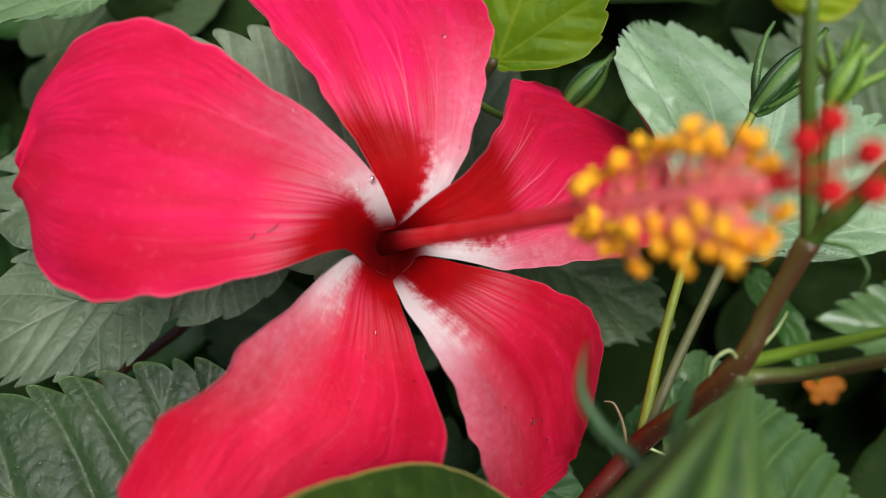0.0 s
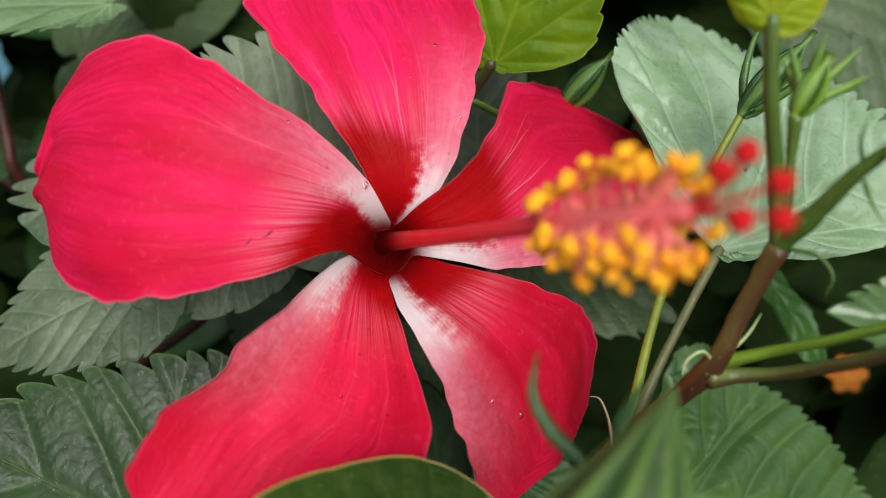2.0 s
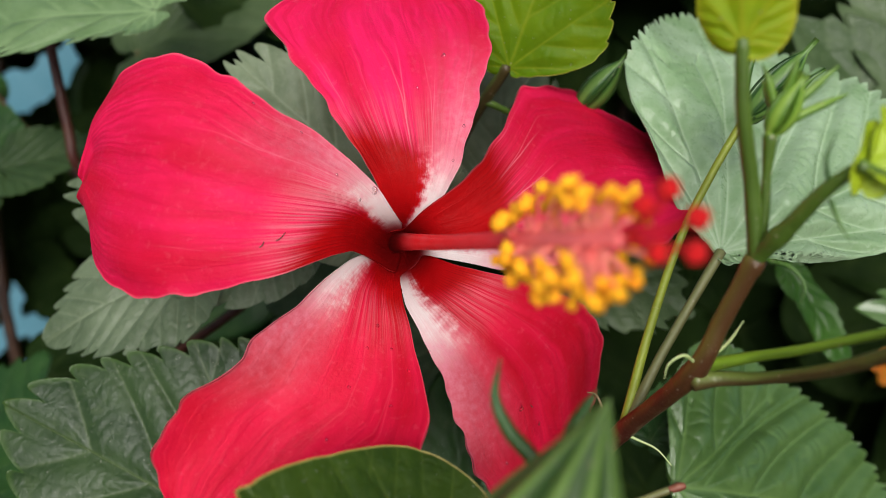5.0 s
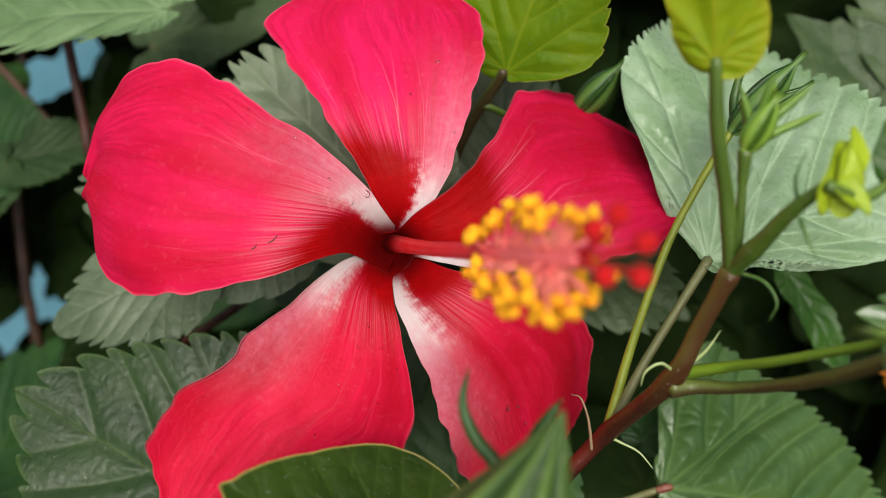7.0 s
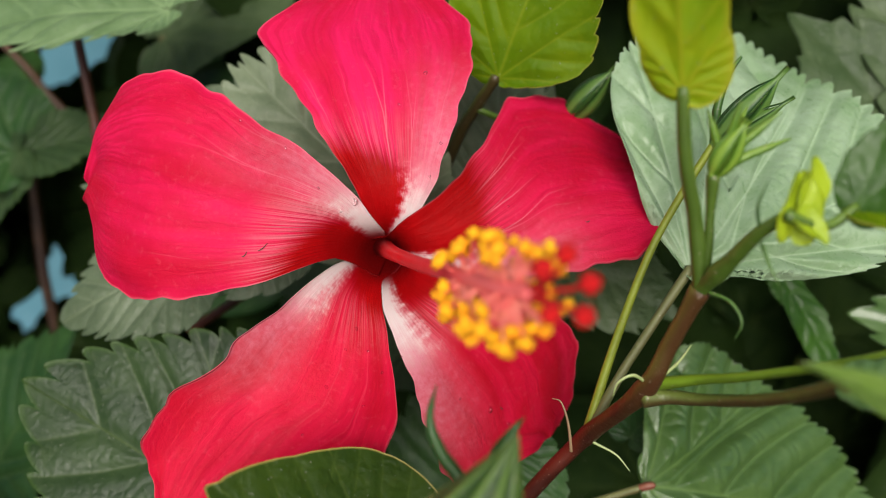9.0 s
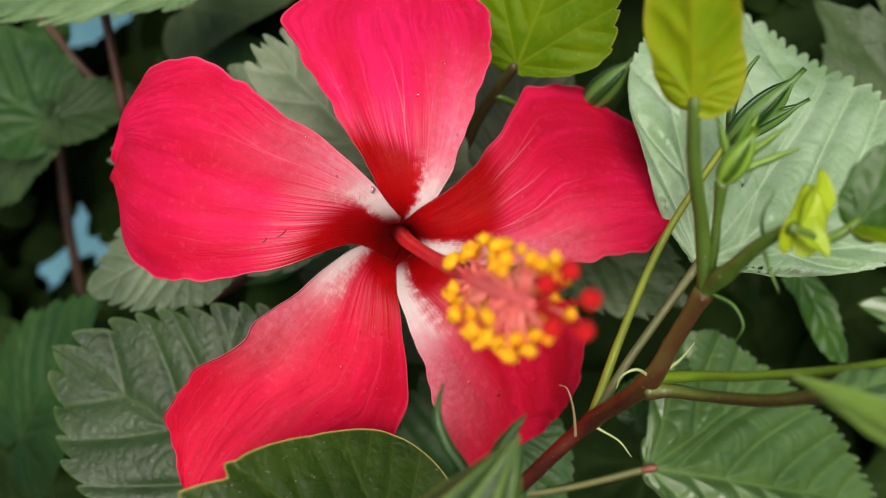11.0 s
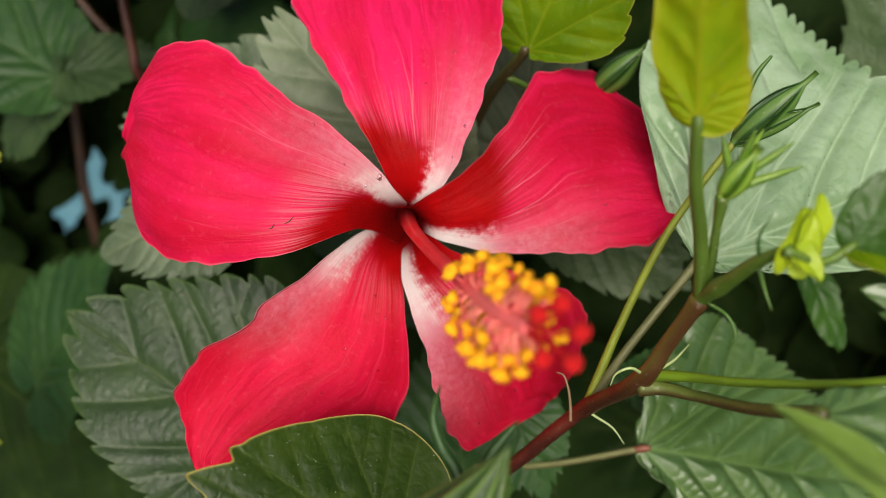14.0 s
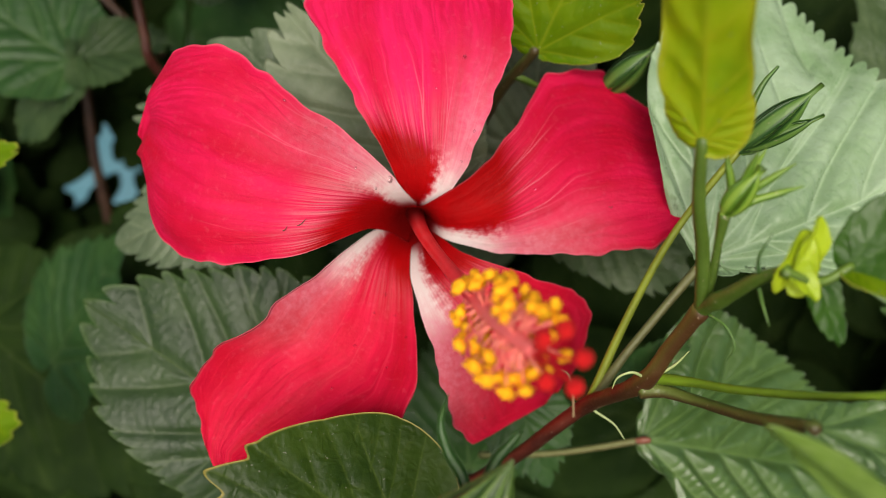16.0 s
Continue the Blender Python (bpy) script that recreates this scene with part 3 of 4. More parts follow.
def petal(parent, n, direction, length, left, right, bend):
    """One petal: claw in the throat, spreading blade, ruffled rim, fine lengthwise ribs."""
    rows, cols = 150, 100
    u = 1 - (1 - np.linspace(0, 1, rows)) ** 1.5
    def profile(vals):
        f = np.interp(u, STATIONS, vals)
        for _ in range(2):
            f[1:-1] = 0.25 * f[:-2] + 0.5 * f[1:-1] + 0.25 * f[2:]
        return f
    lo, hi = profile(right), profile(left)
    claw = 4.4 * np.exp(-(u * length / 6.0) ** 2)
    lo, hi = np.minimum(lo, -claw), np.maximum(hi, claw)
    v = np.linspace(0, 1, cols)
    W = lo[:, None] + (hi - lo)[:, None] * v[None]
    ragged = 0.35 * np.sin(u * 31 + n) + 0.22 * np.sin(u * 67 + 2 * n)
    W = W + (np.abs(2 * v - 1) ** 6 * np.sign(2 * v - 1))[None] * (ragged * np.clip(u * 3 - 0.6, 0, 1))[:, None]
    U = u[:, None] * length * np.ones_like(W)
    phi = math.radians(direction)
    x = (U * math.cos(phi) - W * math.sin(phi)) / 1000
    z = (U * math.sin(phi) + W * math.cos(phi)) / 1000
    k = bend
    X, Z = x / 0.05, z / 0.05
    y = k[0] + k[1] * X + k[2] * Z + k[3] * X * X + k[4] * X * Z + k[5] * Z * Z
    r = np.hypot(x, z) * 1000
    near = np.exp(-(r / 9.0) ** 2)
    y = y * (1 - near) + near * (0.1395 + 0.0003 * n) + 0.015 * np.exp(-(r / 6.0) ** 2)
    drawn = np.exp(-(r / 8.0) ** 2)
    x, z = x - 0.0030 * drawn, z - 0.0008 * drawn
    across = 2 * v[None] - 1 + 0 * W
    # ribs that fade outwards, broad folds, and a ruffle at the rim
    rib = np.sin(across * 26 + 1.5 * np.sin(U * 0.12 + n)) * 0.00003 * np.exp(-((r - 18) / 9) ** 2)
    fold = 0.0007 * np.sin(across * 5.2 + n * 1.9 + U * 0.03) * np.clip(r / 30, 0, 1)
    rim = np.clip((np.abs(across) - 0.6) / 0.4, 0, 1) ** 2 + np.clip((u[:, None] - 0.82) / 0.18, 0, 1) ** 2
    ruffle = 0.0005 * np.sin(U * 0.33 + across * 5 + n * 2.3) * np.clip(rim, 0, 1) * np.clip(r / 35, 0, 1)
    fine = np.array([[noise.noise(Vector((U[i, j] * 0.11, W[i, j] * 0.2, n * 7.7))) for j in range(cols)] for i in range(rows)])
    y = y + rib + fold + ruffle + 0.0005 * fine * np.clip(r / 25, 0, 1)
    pts = np.stack([x + THROAT[0], y, z + THROAT[2]], -1)
    if n == 1:   # a small nick in the rim below its outer corner
        nick = np.exp(-((u[:, None] * length - 45.0) / 2.2) ** 2) * np.clip((across - 0.72) / 0.28, 0, 1) ** 2
        pts[..., 0] += 0.0012 * nick
    if n == 2:   # this petal's outer end curls back; x shift fits the outline to camera view
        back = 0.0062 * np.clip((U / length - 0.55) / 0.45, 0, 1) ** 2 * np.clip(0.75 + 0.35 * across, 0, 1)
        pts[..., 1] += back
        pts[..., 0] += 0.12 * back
    pts = pts.reshape(-1, 3)
    SKIN.append(pts)
    # deepness: redder hue per petal, also dimming those that get less light
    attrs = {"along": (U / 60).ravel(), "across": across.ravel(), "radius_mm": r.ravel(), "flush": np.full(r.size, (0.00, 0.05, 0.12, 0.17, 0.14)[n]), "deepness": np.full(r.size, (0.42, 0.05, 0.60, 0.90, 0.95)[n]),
             "eye_mm": np.full(r.size, (13.0, 22.0, 24.0, 9.5, 14.0)[n]), "white_mm": np.full(r.size, (17.5, 22.0, 22.5, 18.5, 24.0)[n]), "halo": np.full(r.size, (0.62, 0.25, 0.1, 0.24, 0.40)[n]), "spoke": np.full(r.size, (0.50, 0.35, 0.35, 0.24, 0.66)[n])}
    return sheet("petal", pts, rows, cols, 0.0003, PETAL, parent, "", attrs)


def blob(name, centre, axes, radii, material, parent, label="", rings=9, segs=14, lump=0.12, pinch=0.0):
    """A rounded, lumpy body: anther, stigma lobe, bud."""
    verts, faces = [], []
    c = np.array(centre, float)
    ax = [unit(a) for a in axes]
    for i in range(rings + 1):
        p = math.pi * i / rings
        for k in range(segs):
            w = 2 * math.pi * k / segs
            d = np.array((math.sin(p) * math.cos(w), math.sin(p) * math.sin(w), math.cos(p)))
            g = 1 + lump * noise.noise(Vector(d * 2.2 + c * 900)) - pinch * abs(math.cos(w)) ** 6 * math.sin(p)
            verts.append(c + sum(ax[q] * d[q] * radii[q] * g for q in range(3)))
    for i in range(rings):
        for k in range(segs):
            a, b = i * segs + k, i * segs + (k + 1) % segs
            faces.append((a, b, b + segs, a + segs))
    return link_mesh(name, verts, faces, material, parent, label, {"upper": [0.5] * len(verts)})


flower = thing("hibiscus_flower", THROAT, "open crimson hibiscus flower with dark red eye and yellow anthers", "flower")
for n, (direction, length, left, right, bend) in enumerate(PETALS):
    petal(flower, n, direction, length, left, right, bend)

column_line = smooth_curve([(-0.0138, 0.1585, 0.0006), (-0.0095, 0.1475, 0.0014), (-0.0036, 0.1325, 0.0022), (0.0052, 0.1140, 0.0031), (0.0168, 0.0915, 0.0046), (0.0243, 0.0785, 0.0052), (0.0302, 0.0705, 0.0058)], 12)
tube("staminal_column", column_line[::4], (0.0026, 0.0021, 0.0016, 0.0013, 0.0013, 0.0013, 0.0011), COLUMN, flower, "smooth red staminal column", 16, 4)
rng = random.Random(7)
total = len(column_line) - 1
for k in range(210):
    s = 0.66 + 0.295 * ((k + 0.5) / 210) ** 0.9
    i = int(s * total)
    at = column_line[min(i, total)]
    t = unit(column_line[min(i + 1, total)] - column_line[max(i - 1, 0)])
    a = unit(np.cross(t, (0, 0, 1)))
    b = np.cross(t, a)
    w = k * 2.39996 + rng.uniform(-0.4, 0.4)
    out = a * math.cos(w) + b * math.sin(w)
    if out @ np.array((-0.25, -0.92, 0.15)) > 0.62 or noise.noise(Vector((w * 0.9, s * 30, 0))) > 0.10:
        continue
    reach = rng.uniform(0.0048, 0.0076) * min(1.0, 0.45 + 6 * (s - 0.66))
    end = at + out * reach + t * rng.uniform(0.0008, 0.0026)
    bend_at = at + out * reach * 0.55 + t * 0.0002
    cross = unit(np.cross(out, t) + 0.4 * t * rng.uniform(-1, 1))
    anther = blob("anther", end, (cross, np.cross(out, cross), out), (0.00122 * rng.uniform(0.6, 1.4), 0.00070, 0.00078), POLLEN, flower, "", 8, 12, 0.8, 0.25)
    tube("filament", [at, bend_at, end], (0.00022, 0.00016), FILAMENT, anther, "", 6, 4)
top = column_line[-1]
ahead = unit(column_line[-1] - column_line[-5])
for end in ((0.0368, 0.0653, 0.0083), (0.0363, 0.0638, 0.0049), (0.0314, 0.0660, 0.0095), (0.0327, 0.0640, 0.0048), (0.0340, 0.0665, 0.0112)):
    end = np.array(end)
    lobe = blob("stigma", end, ((1, 0, 0), (0, 1, 0), (0, 0, 1)), (0.00125, 0.00125, 0.00125), STIGMA, flower, "velvety dark red stigma pad", 10, 16, 0.2)
    tube("style_branch", [top - ahead * 0.002, (top + end) / 2 + ahead * 0.0010, end], (0.0005, 0.0003, 0.0004), STIGMA, lobe, "", 8, 5)


# ---- dew and specks on the petals ----
def on_petal(n, x, z):
    d = np.hypot(SKIN[n][:, 0] - x, SKIN[n][:, 2] - z)
    return SKIN[n][np.argmin(d)]


for n, x, z, size in ((0, -0.0128, 0.0123, 0.0009), (1, 0.0000, 0.0398, 0.0006), (4, 0.0165, -0.0324, 0.0008), (4, 0.0200, -0.0370, 0.0005), (3, -0.0120, -0.0150, 0.0005),
                      (3, -0.0160, -0.0260, 0.0005), (3, -0.0050, -0.0230, 0.0004), (0, -0.0250, 0.0230, 0.0004), (4, 0.0110, -0.0280, 0.0004), (1, 0.0050, 0.0250, 0.0004),
                      (0, -0.0150, 0.0105, 0.0004), (0, -0.0185, 0.0150, 0.0004), (0, -0.0140, 0.0070, 0.0003), (0, -0.0330, 0.0280, 0.0004), (1, -0.0045, 0.0330, 0.0004), (1, 0.0030, 0.0180, 0.0003),
                      (3, -0.0135, -0.0190, 0.0004), (3, -0.0090, -0.0195, 0.0004), (3, -0.0075, -0.0290, 0.0004), (3, -0.0190, -0.0350, 0.0004), (4, -0.0010, -0.0190, 0.0003), (4, 0.0140, -0.0430, 0.0004), (2, 0.0180, 0.0120, 0.0003)):
    at = on_petal(n, x, z)
    drop = blob("dew_drop", at - np.array((0, 0.05 * size, 0)), ((1, 0, 0), (0, 0, 1), (0, -1, 0)), (size * 0.8, size * 0.9, size * 0.42), WATER, None, "", 10, 16, 0.05)
    tagged(drop, "small clear water drop clinging to a crimson petal", "water drop", "dew drops")
for n, x, z, dx, dz in ((0, -0.0274, 0.0028, 0.0011, 0.0014), (0, -0.0300, 0.0016, 0.0004, 0.0009), (4, 0.0185, -0.0320, 0.0007, -0.0008), (2, 0.0350, 0.0090, 0.0009, 0.0003)):
    a, b = on_petal(n, x, z), on_petal(n, x + dx, z + dz)
    lift = np.array((0, -0.00015, 0))
    bit = tube("debris_fleck", [a + lift, (a + b) / 2 + lift * 2 + np.array((0.0001, 0, -0.0002)), b + lift], (0.00008, 0.00011, 0.00007), STEM_DARK, None, "", 6, 5)
    tagged(bit, "tiny dark dry thread lying on a petal", "debris", "petal specks")


# ---- the branch in front, with buds and stalked leaves ----
NODE, FORK = np.array((0.0474, 0.1248, -0.0203)), np.array((0.0549, 0.1136, 0.0013))
branch = thing("flowering_branch", (-0.012, 0.168, -0.098), "reddish brown hibiscus branch carrying green buds and stalked leaves", "branch")
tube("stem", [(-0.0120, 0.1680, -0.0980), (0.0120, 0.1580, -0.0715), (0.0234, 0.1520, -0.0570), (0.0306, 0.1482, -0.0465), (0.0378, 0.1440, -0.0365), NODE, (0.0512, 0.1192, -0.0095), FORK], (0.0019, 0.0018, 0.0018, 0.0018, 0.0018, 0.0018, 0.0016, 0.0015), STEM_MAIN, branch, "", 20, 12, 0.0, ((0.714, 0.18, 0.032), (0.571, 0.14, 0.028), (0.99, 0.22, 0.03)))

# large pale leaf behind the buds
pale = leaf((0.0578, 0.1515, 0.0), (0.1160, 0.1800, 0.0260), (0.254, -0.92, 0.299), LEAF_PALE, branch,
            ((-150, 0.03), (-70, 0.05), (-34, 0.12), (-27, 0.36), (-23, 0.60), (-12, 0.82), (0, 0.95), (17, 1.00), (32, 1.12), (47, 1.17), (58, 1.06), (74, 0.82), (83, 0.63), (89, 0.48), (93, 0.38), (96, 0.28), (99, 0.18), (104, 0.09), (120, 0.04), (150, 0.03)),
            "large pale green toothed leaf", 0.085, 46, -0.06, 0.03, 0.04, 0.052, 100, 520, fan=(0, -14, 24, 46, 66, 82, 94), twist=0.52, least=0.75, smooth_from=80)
tube("leaf_stalk", [(0.0385, 0.1435, -0.0350), (0.0440, 0.1450, -0.0230), (0.0515, 0.1495, -0.0105), (0.0578, 0.1525, 0.0)], (0.0012, 0.0010, 0.0010, 0.0011), STEM_GREY, pale)

# upright stalk with the yellow-green young leaf
lime = leaf((0.0486, 0.1000, 0.0325), (0.0420, 0.0790, 0.0700), (0.15, 0.75, 0.55), LEAF_YELLOW, branch, outline=((-160, 0.04), (-110, 0.07), (-70, 0.12), (-40, 0.20), (-20, 0.42), (-8, 0.80), (0, 1.0), (9, 0.76), (18, 0.44), (36, 0.25), (62, 0.18), (90, 0.14), (120, 0.10), (160, 0.05)), label="yellow-green young leaf", teeth=0.0, fold=0.12, droop=-0.05, quilt=0.020)
tube("leaf_stalk", [FORK, (0.0528, 0.1095, 0.0125), (0.0500, 0.1040, 0.0230), (0.0486, 0.1000, 0.0330)], (0.0014, 0.0012, 0.0011, 0.0010), STEM_GREEN, lime)


def bud(parent, base, tip, radius, sepals=6, material=None, label="", spread=0.35, lean=0.0):
    """A closed bud: ribbed body wrapped in pointed sepals that part at the tip."""
    base, tip = np.array(base, float), np.array(tip, float)
    t = tip - base
    length = np.linalg.norm(t)
    t /= length
    a = unit(np.cross(t, (0.3, 0.9, 0.2)))
    b = np.cross(t, a)
    body = blob("flower_bud", base + t * length * 0.40, (a, b, t), (radius * 0.8, radius * 0.8, length * 0.42), material, parent, label, 12, 18, 0.10, 0.10)
    for k in range(sepals):
        w = 2 * math.pi * k / sepals + lean
        out = a * math.cos(w) + b * math.sin(w)
        tang = np.cross(t, out)
        rows, cols = 14, 7
        pts = []
        flare = spread * (0.6 + 0.8 * rng.random())
        for i in range(rows):
            s = i / (rows - 1)
            swell = radius * (math.sin(min(s * 1.25, 1) * math.pi) ** 0.6 * 0.9 + 0.25 * (1 - s)) + length * flare * max(0, s - 0.6) ** 1.6
            half = radius * 0.62 * math.sin(math.pi * min(0.12 + s, 1)) ** 0.8 * (1 - 0.75 * max(0, s - 0.55)) + 0.00008
            for j in range(cols):
                q = 2 * j / (cols - 1) - 1
                pts.append(base + t * length * s * 1.02 + out * (swell + 0.12 * radius * (1 - q * q)) + tang * half * q)
        up = np.tile(0.5 + 0.5 * np.cos(np.linspace(-1, 1, cols) * 3.1), rows)
        sheet("sepal", np.array(pts), rows, cols, 0.0002, material, body, "", {"upper": up, "vein": up, "margin": up * 0})
    return body


# striped bud on the long yellow stalk
tip_bud = bud(branch, (0.0600, 0.1465, 0.0262), (0.0722, 0.1430, 0.0412), 0.0026, 5, SEPAL, "slender green striped bud", 0.02)
tube("bud_stalk", [(0.0378, 0.1440, -0.0350), (0.0425, 0.1460, -0.0165), (0.0483, 0.1462, 0.0026), (0.0541, 0.1462, 0.0156), (0.0600, 0.1465, 0.0265)], (0.0011, 0.0009, 0.0008, 0.0008), STEM_YELLOW, tip_bud)
side_bud = bud(branch, (0.0610, 0.1450, 0.0270), (0.0735, 0.1420, 0.0355), 0.0014, 3, SEPAL, "narrow green bract", 0.02)

# small spiky bud on the thin stalk: a narrow cup with spreading pointed bracts
CUP = np.array((0.0548, 0.1075, 0.0203))
spiky = bud(branch, CUP, (0.0588, 0.1055, 0.0288), 0.0017, 5, SEPAL_BRIGHT, "small pale green bud with spreading bracts", 0.25)
for dx, dy, dz in ((-0.0012, -0.0020, 0.0100), (0.0030, -0.0030, 0.0112), (0.0085, -0.0010, 0.0098), (0.0105, 0.0010, 0.0060), (0.0050, 0.0040, 0.0110), (0.0000, 0.0030, 0.0085)):
    d = np.array((dx, dy, dz))
    out = np.array((dx - 0.0045, dy, 0.0))
    tube("bract", [CUP - d * 0.05, CUP + d * 0.4 - out * 0.12, CUP + d * 0.75, CUP + d + out * 0.12], (0.0007, 0.00075, 0.0006, 0.00012), SEPAL_BRIGHT, spiky, "", 8, 6)
tube("bud_stalk", [FORK, (0.0553, 0.1115, 0.0080), (0.0550, 0.1095, 0.0145), CUP], (0.0010, 0.0008, 0.0007, 0.0011), STEM_GREEN, spiky)
# upright curled bract beside the striped bud
tube("bract", [(0.0605, 0.1470, 0.0270), (0.0600, 0.1455, 0.0330), (0.0618, 0.1460, 0.0400), (0.0642, 0.1470, 0.0440)], (0.0008, 0.0009, 0.0006, 0.0003), SEPAL, tip_bud, "", 8, 7)

# side shoot with the curled yellow leaflets
shoot = tube("side_shoot", [FORK - np.array((0.0006, -0.0012, 0.0022)), FORK + np.array((0.0002, -0.0006, 0.0004)), (0.0578, 0.1070, 0.0065), (0.0605, 0.1010, 0.0116), (0.0640, 0.0965, 0.0155)], (0.0016, 0.0014, 0.0013, 0.0011, 0.0008), STEM_GREEN, branch, "", 16, 8, 0.0, ((0.42, 0.25, 0.06),))
for n, (b0, t0, nrm, curl) in enumerate((((0.0646, 0.0990, 0.0120), (0.0664, 0.0968, 0.0212), (0.3, -0.9, 0.2), 0.55), ((0.0648, 0.0980, 0.0150), (0.0694, 0.0955, 0.0118), (0.2, -0.8, 0.5), 0.6), ((0.0660, 0.0995, 0.0150), (0.0690, 0.0985, 0.0236), (0.6, -0.7, -0.2), 0.3))):
    leaf(b0, t0, nrm, LEAF_YOUNG, branch, ((-140, 0.14), (-90, 0.28), (-45, 0.46), (-18, 0.74), (0, 1.0), (18, 0.74), (45, 0.46), (90, 0.28), (140, 0.14)), "curled bright yellow-green young leaf", 0.05, 16, curl, 0.25, 0.06, 0.02, 14, 48, "young_leaf", n * 1.7)
right_leaf = leaf((0.0735, 0.1000, 0.0165), (0.0985, 0.0960, 0.0400), (-0.5, -0.85, 0.0), LEAF_FRESH, branch,
                  ((-160, 0.06), (-90, 0.12), (-50, 0.25), (-25, 0.50), (0, 1.0), (25, 0.48), (40, 0.32), (50, 0.26), (75, 0.15), (120, 0.08), (160, 0.05)), "dark green leaf at the shoot tip", fold=0.2, quilt=0.008, ladder=(0.3, 0.6), fan=(0, 30, -30))
leaf((0.0735, 0.1000, 0.0160), (0.0960, 0.0940, 0.0160), (0.1, -0.6, 0.8), LEAF_LIME, branch, NARROW, "small lime leaf at the shoot tip", rings=20, spokes=80)
tube("leaf_stalk", [(0.0632, 0.0960, 0.0150), (0.0690, 0.0985, 0.0135), (0.0735, 0.1000, 0.0165)], (0.0009, 0.0007), STEM_GREEN, right_leaf)


# two stalks that leave the node to the side, and the leaf close to the lens
JOINT = np.array((0.0722, 0.0930, -0.0079))
near_leaf = leaf(JOINT, JOINT + np.array((0.0520, 0.0040, -0.0100)), (-0.15, -0.62, 0.77), LEAF_GLOSSY, branch, ((-160, 0.02), (-90, 0.04), (-50, 0.09), (-25, 0.28), (-10, 0.70), (0, 1.0), (10, 0.72), (25, 0.36), (50, 0.16), (90, 0.06), (160, 0.02)), "green leaf close to the lens, its glossy face catching the sky", 0.05, 40, 0.12, 0.06, 0.03, 0.03, 60, 300, seed=0.8)
leaf((0.0905, 0.0560, -0.0125), (0.0603, 0.0773, 0.0014), (0.30, -0.42, 0.86), LEAF_NEAR, branch,
     ((-160, 0.10), (-110, 0.16), (-70, 0.20), (-42, 0.15), (-22, 0.24), (-9, 0.54), (0, 1.0), (9, 0.58), (22, 0.29), (42, 0.20), (70, 0.16), (110, 0.13), (160, 0.10)), "bright green leaf lobe close to the lens", 0.08, 26, 0.2, 0.05, seed=1.3)
tube("leaf_stalk", [NODE + np.array((0.0, -0.001, -0.001)), (0.0520, 0.1242, -0.0208), (0.0582, 0.1195, -0.0194), (0.0654, 0.1075, -0.0150), JOINT], (0.0019, 0.0014, 0.0011, 0.0011, 0.0012), STEM_OLIVE, near_leaf)
tube("leaf_stalk", [NODE + np.array((0.001, 0.001, 0.001)), (0.0560, 0.1205, -0.0162), (0.0655, 0.1122, -0.0122), (0.0820, 0.1007, -0.0041), (0.0970, 0.0900, 0.0085), (0.1108, 0.0804, 0.0233)], (0.0014, 0.0009, 0.0008, 0.0008, 0.0008), STEM_LIME, branch)


# stipules: thin curled threads at the nodes
for pts, mat in ((((0.0475, 0.1225, -0.0178), (0.0450, 0.1195, -0.0160), (0.0425, 0.1190, -0.0175), (0.0418, 0.1190, -0.0200)), SEPAL_PALE),
                 (((0.0505, 0.1225, -0.0165), (0.0530, 0.1215, -0.0135), (0.0550, 0.1210, -0.0100)), SEPAL_PALE),
                 (((0.0560, 0.1120, 0.0010), (0.0590, 0.1095, 0.0000), (0.0608, 0.1085, -0.0030), (0.0600, 0.1090, -0.0060)), SEPAL),
                 (((0.0610, 0.1000, 0.0118), (0.0600, 0.0990, 0.0160), (0.0612, 0.0985, 0.0200)), SEPAL),
                 (((0.0612, 0.1005, 0.0105), (0.0625, 0.1010, 0.0075), (0.0640, 0.1005, 0.0045)), SEPAL),
                 (((0.0345, 0.1425, -0.0400), (0.0340, 0.1412, -0.0355), (0.0332, 0.1408, -0.0318), (0.0318, 0.1412, -0.0288), (0.0300, 0.1416, -0.0284)), SEPAL_TAN),
                 (((0.0372, 0.1432, -0.0368), (0.0400, 0.1428, -0.0380), (0.0440, 0.1420, -0.0396), (0.0469, 0.1414, -0.0426)), SEPAL_PALE)):
    tube("stipule", pts, (0.00036, 0.00030, 0.00022, 0.00008), mat, branch, "", 7, 6)

# broad leaf low on the same plant, beyond the branch
broad_twig = thing("leafy_twig", (0.020, 0.180, -0.085), "thin stalk with a broad glossy green leaf", "branch", "leafy twigs")
broad = leaf((0.0535, 0.1724, -0.0582), (0.1260, 0.2140, -0.0770), (0.38, -0.78, 0.50), LEAF_GLOSSY, broad_twig,
             ((-150, 0.03), (-80, 0.06), (-54, 0.12), (-46, 0.28), (-34, 0.52), (-18, 0.80), (0, 1.0), (10, 0.86), (22, 0.74), (31, 0.70), (44, 0.63), (60, 0.55), (73, 0.45), (82, 0.28), (95, 0.10), (150, 0.03)), "broad glossy green leaf with deep veins", 0.050, 62, 0.05, 0.05, 0.03, 0.044, 100, 520, ladder=(0.12, 0.30, 0.48, 0.66, 0.84))
tube("leaf_stalk", [(0.0080, 0.1760, -0.0760), (0.0300, 0.1740, -0.0690), (0.0535, 0.1724, -0.0582)], (0.0011, 0.0009, 0.0010), STEM_GREY, broad)
tube("stalk_joint", [(0.0515, 0.1722, -0.0590), (0.0535, 0.1721, -0.0581), (0.0550, 0.1722, -0.0578)], (0.0009, 0.0011, 0.0008), STEM_JOINT, broad, "reddish swollen joint", 10, 6)

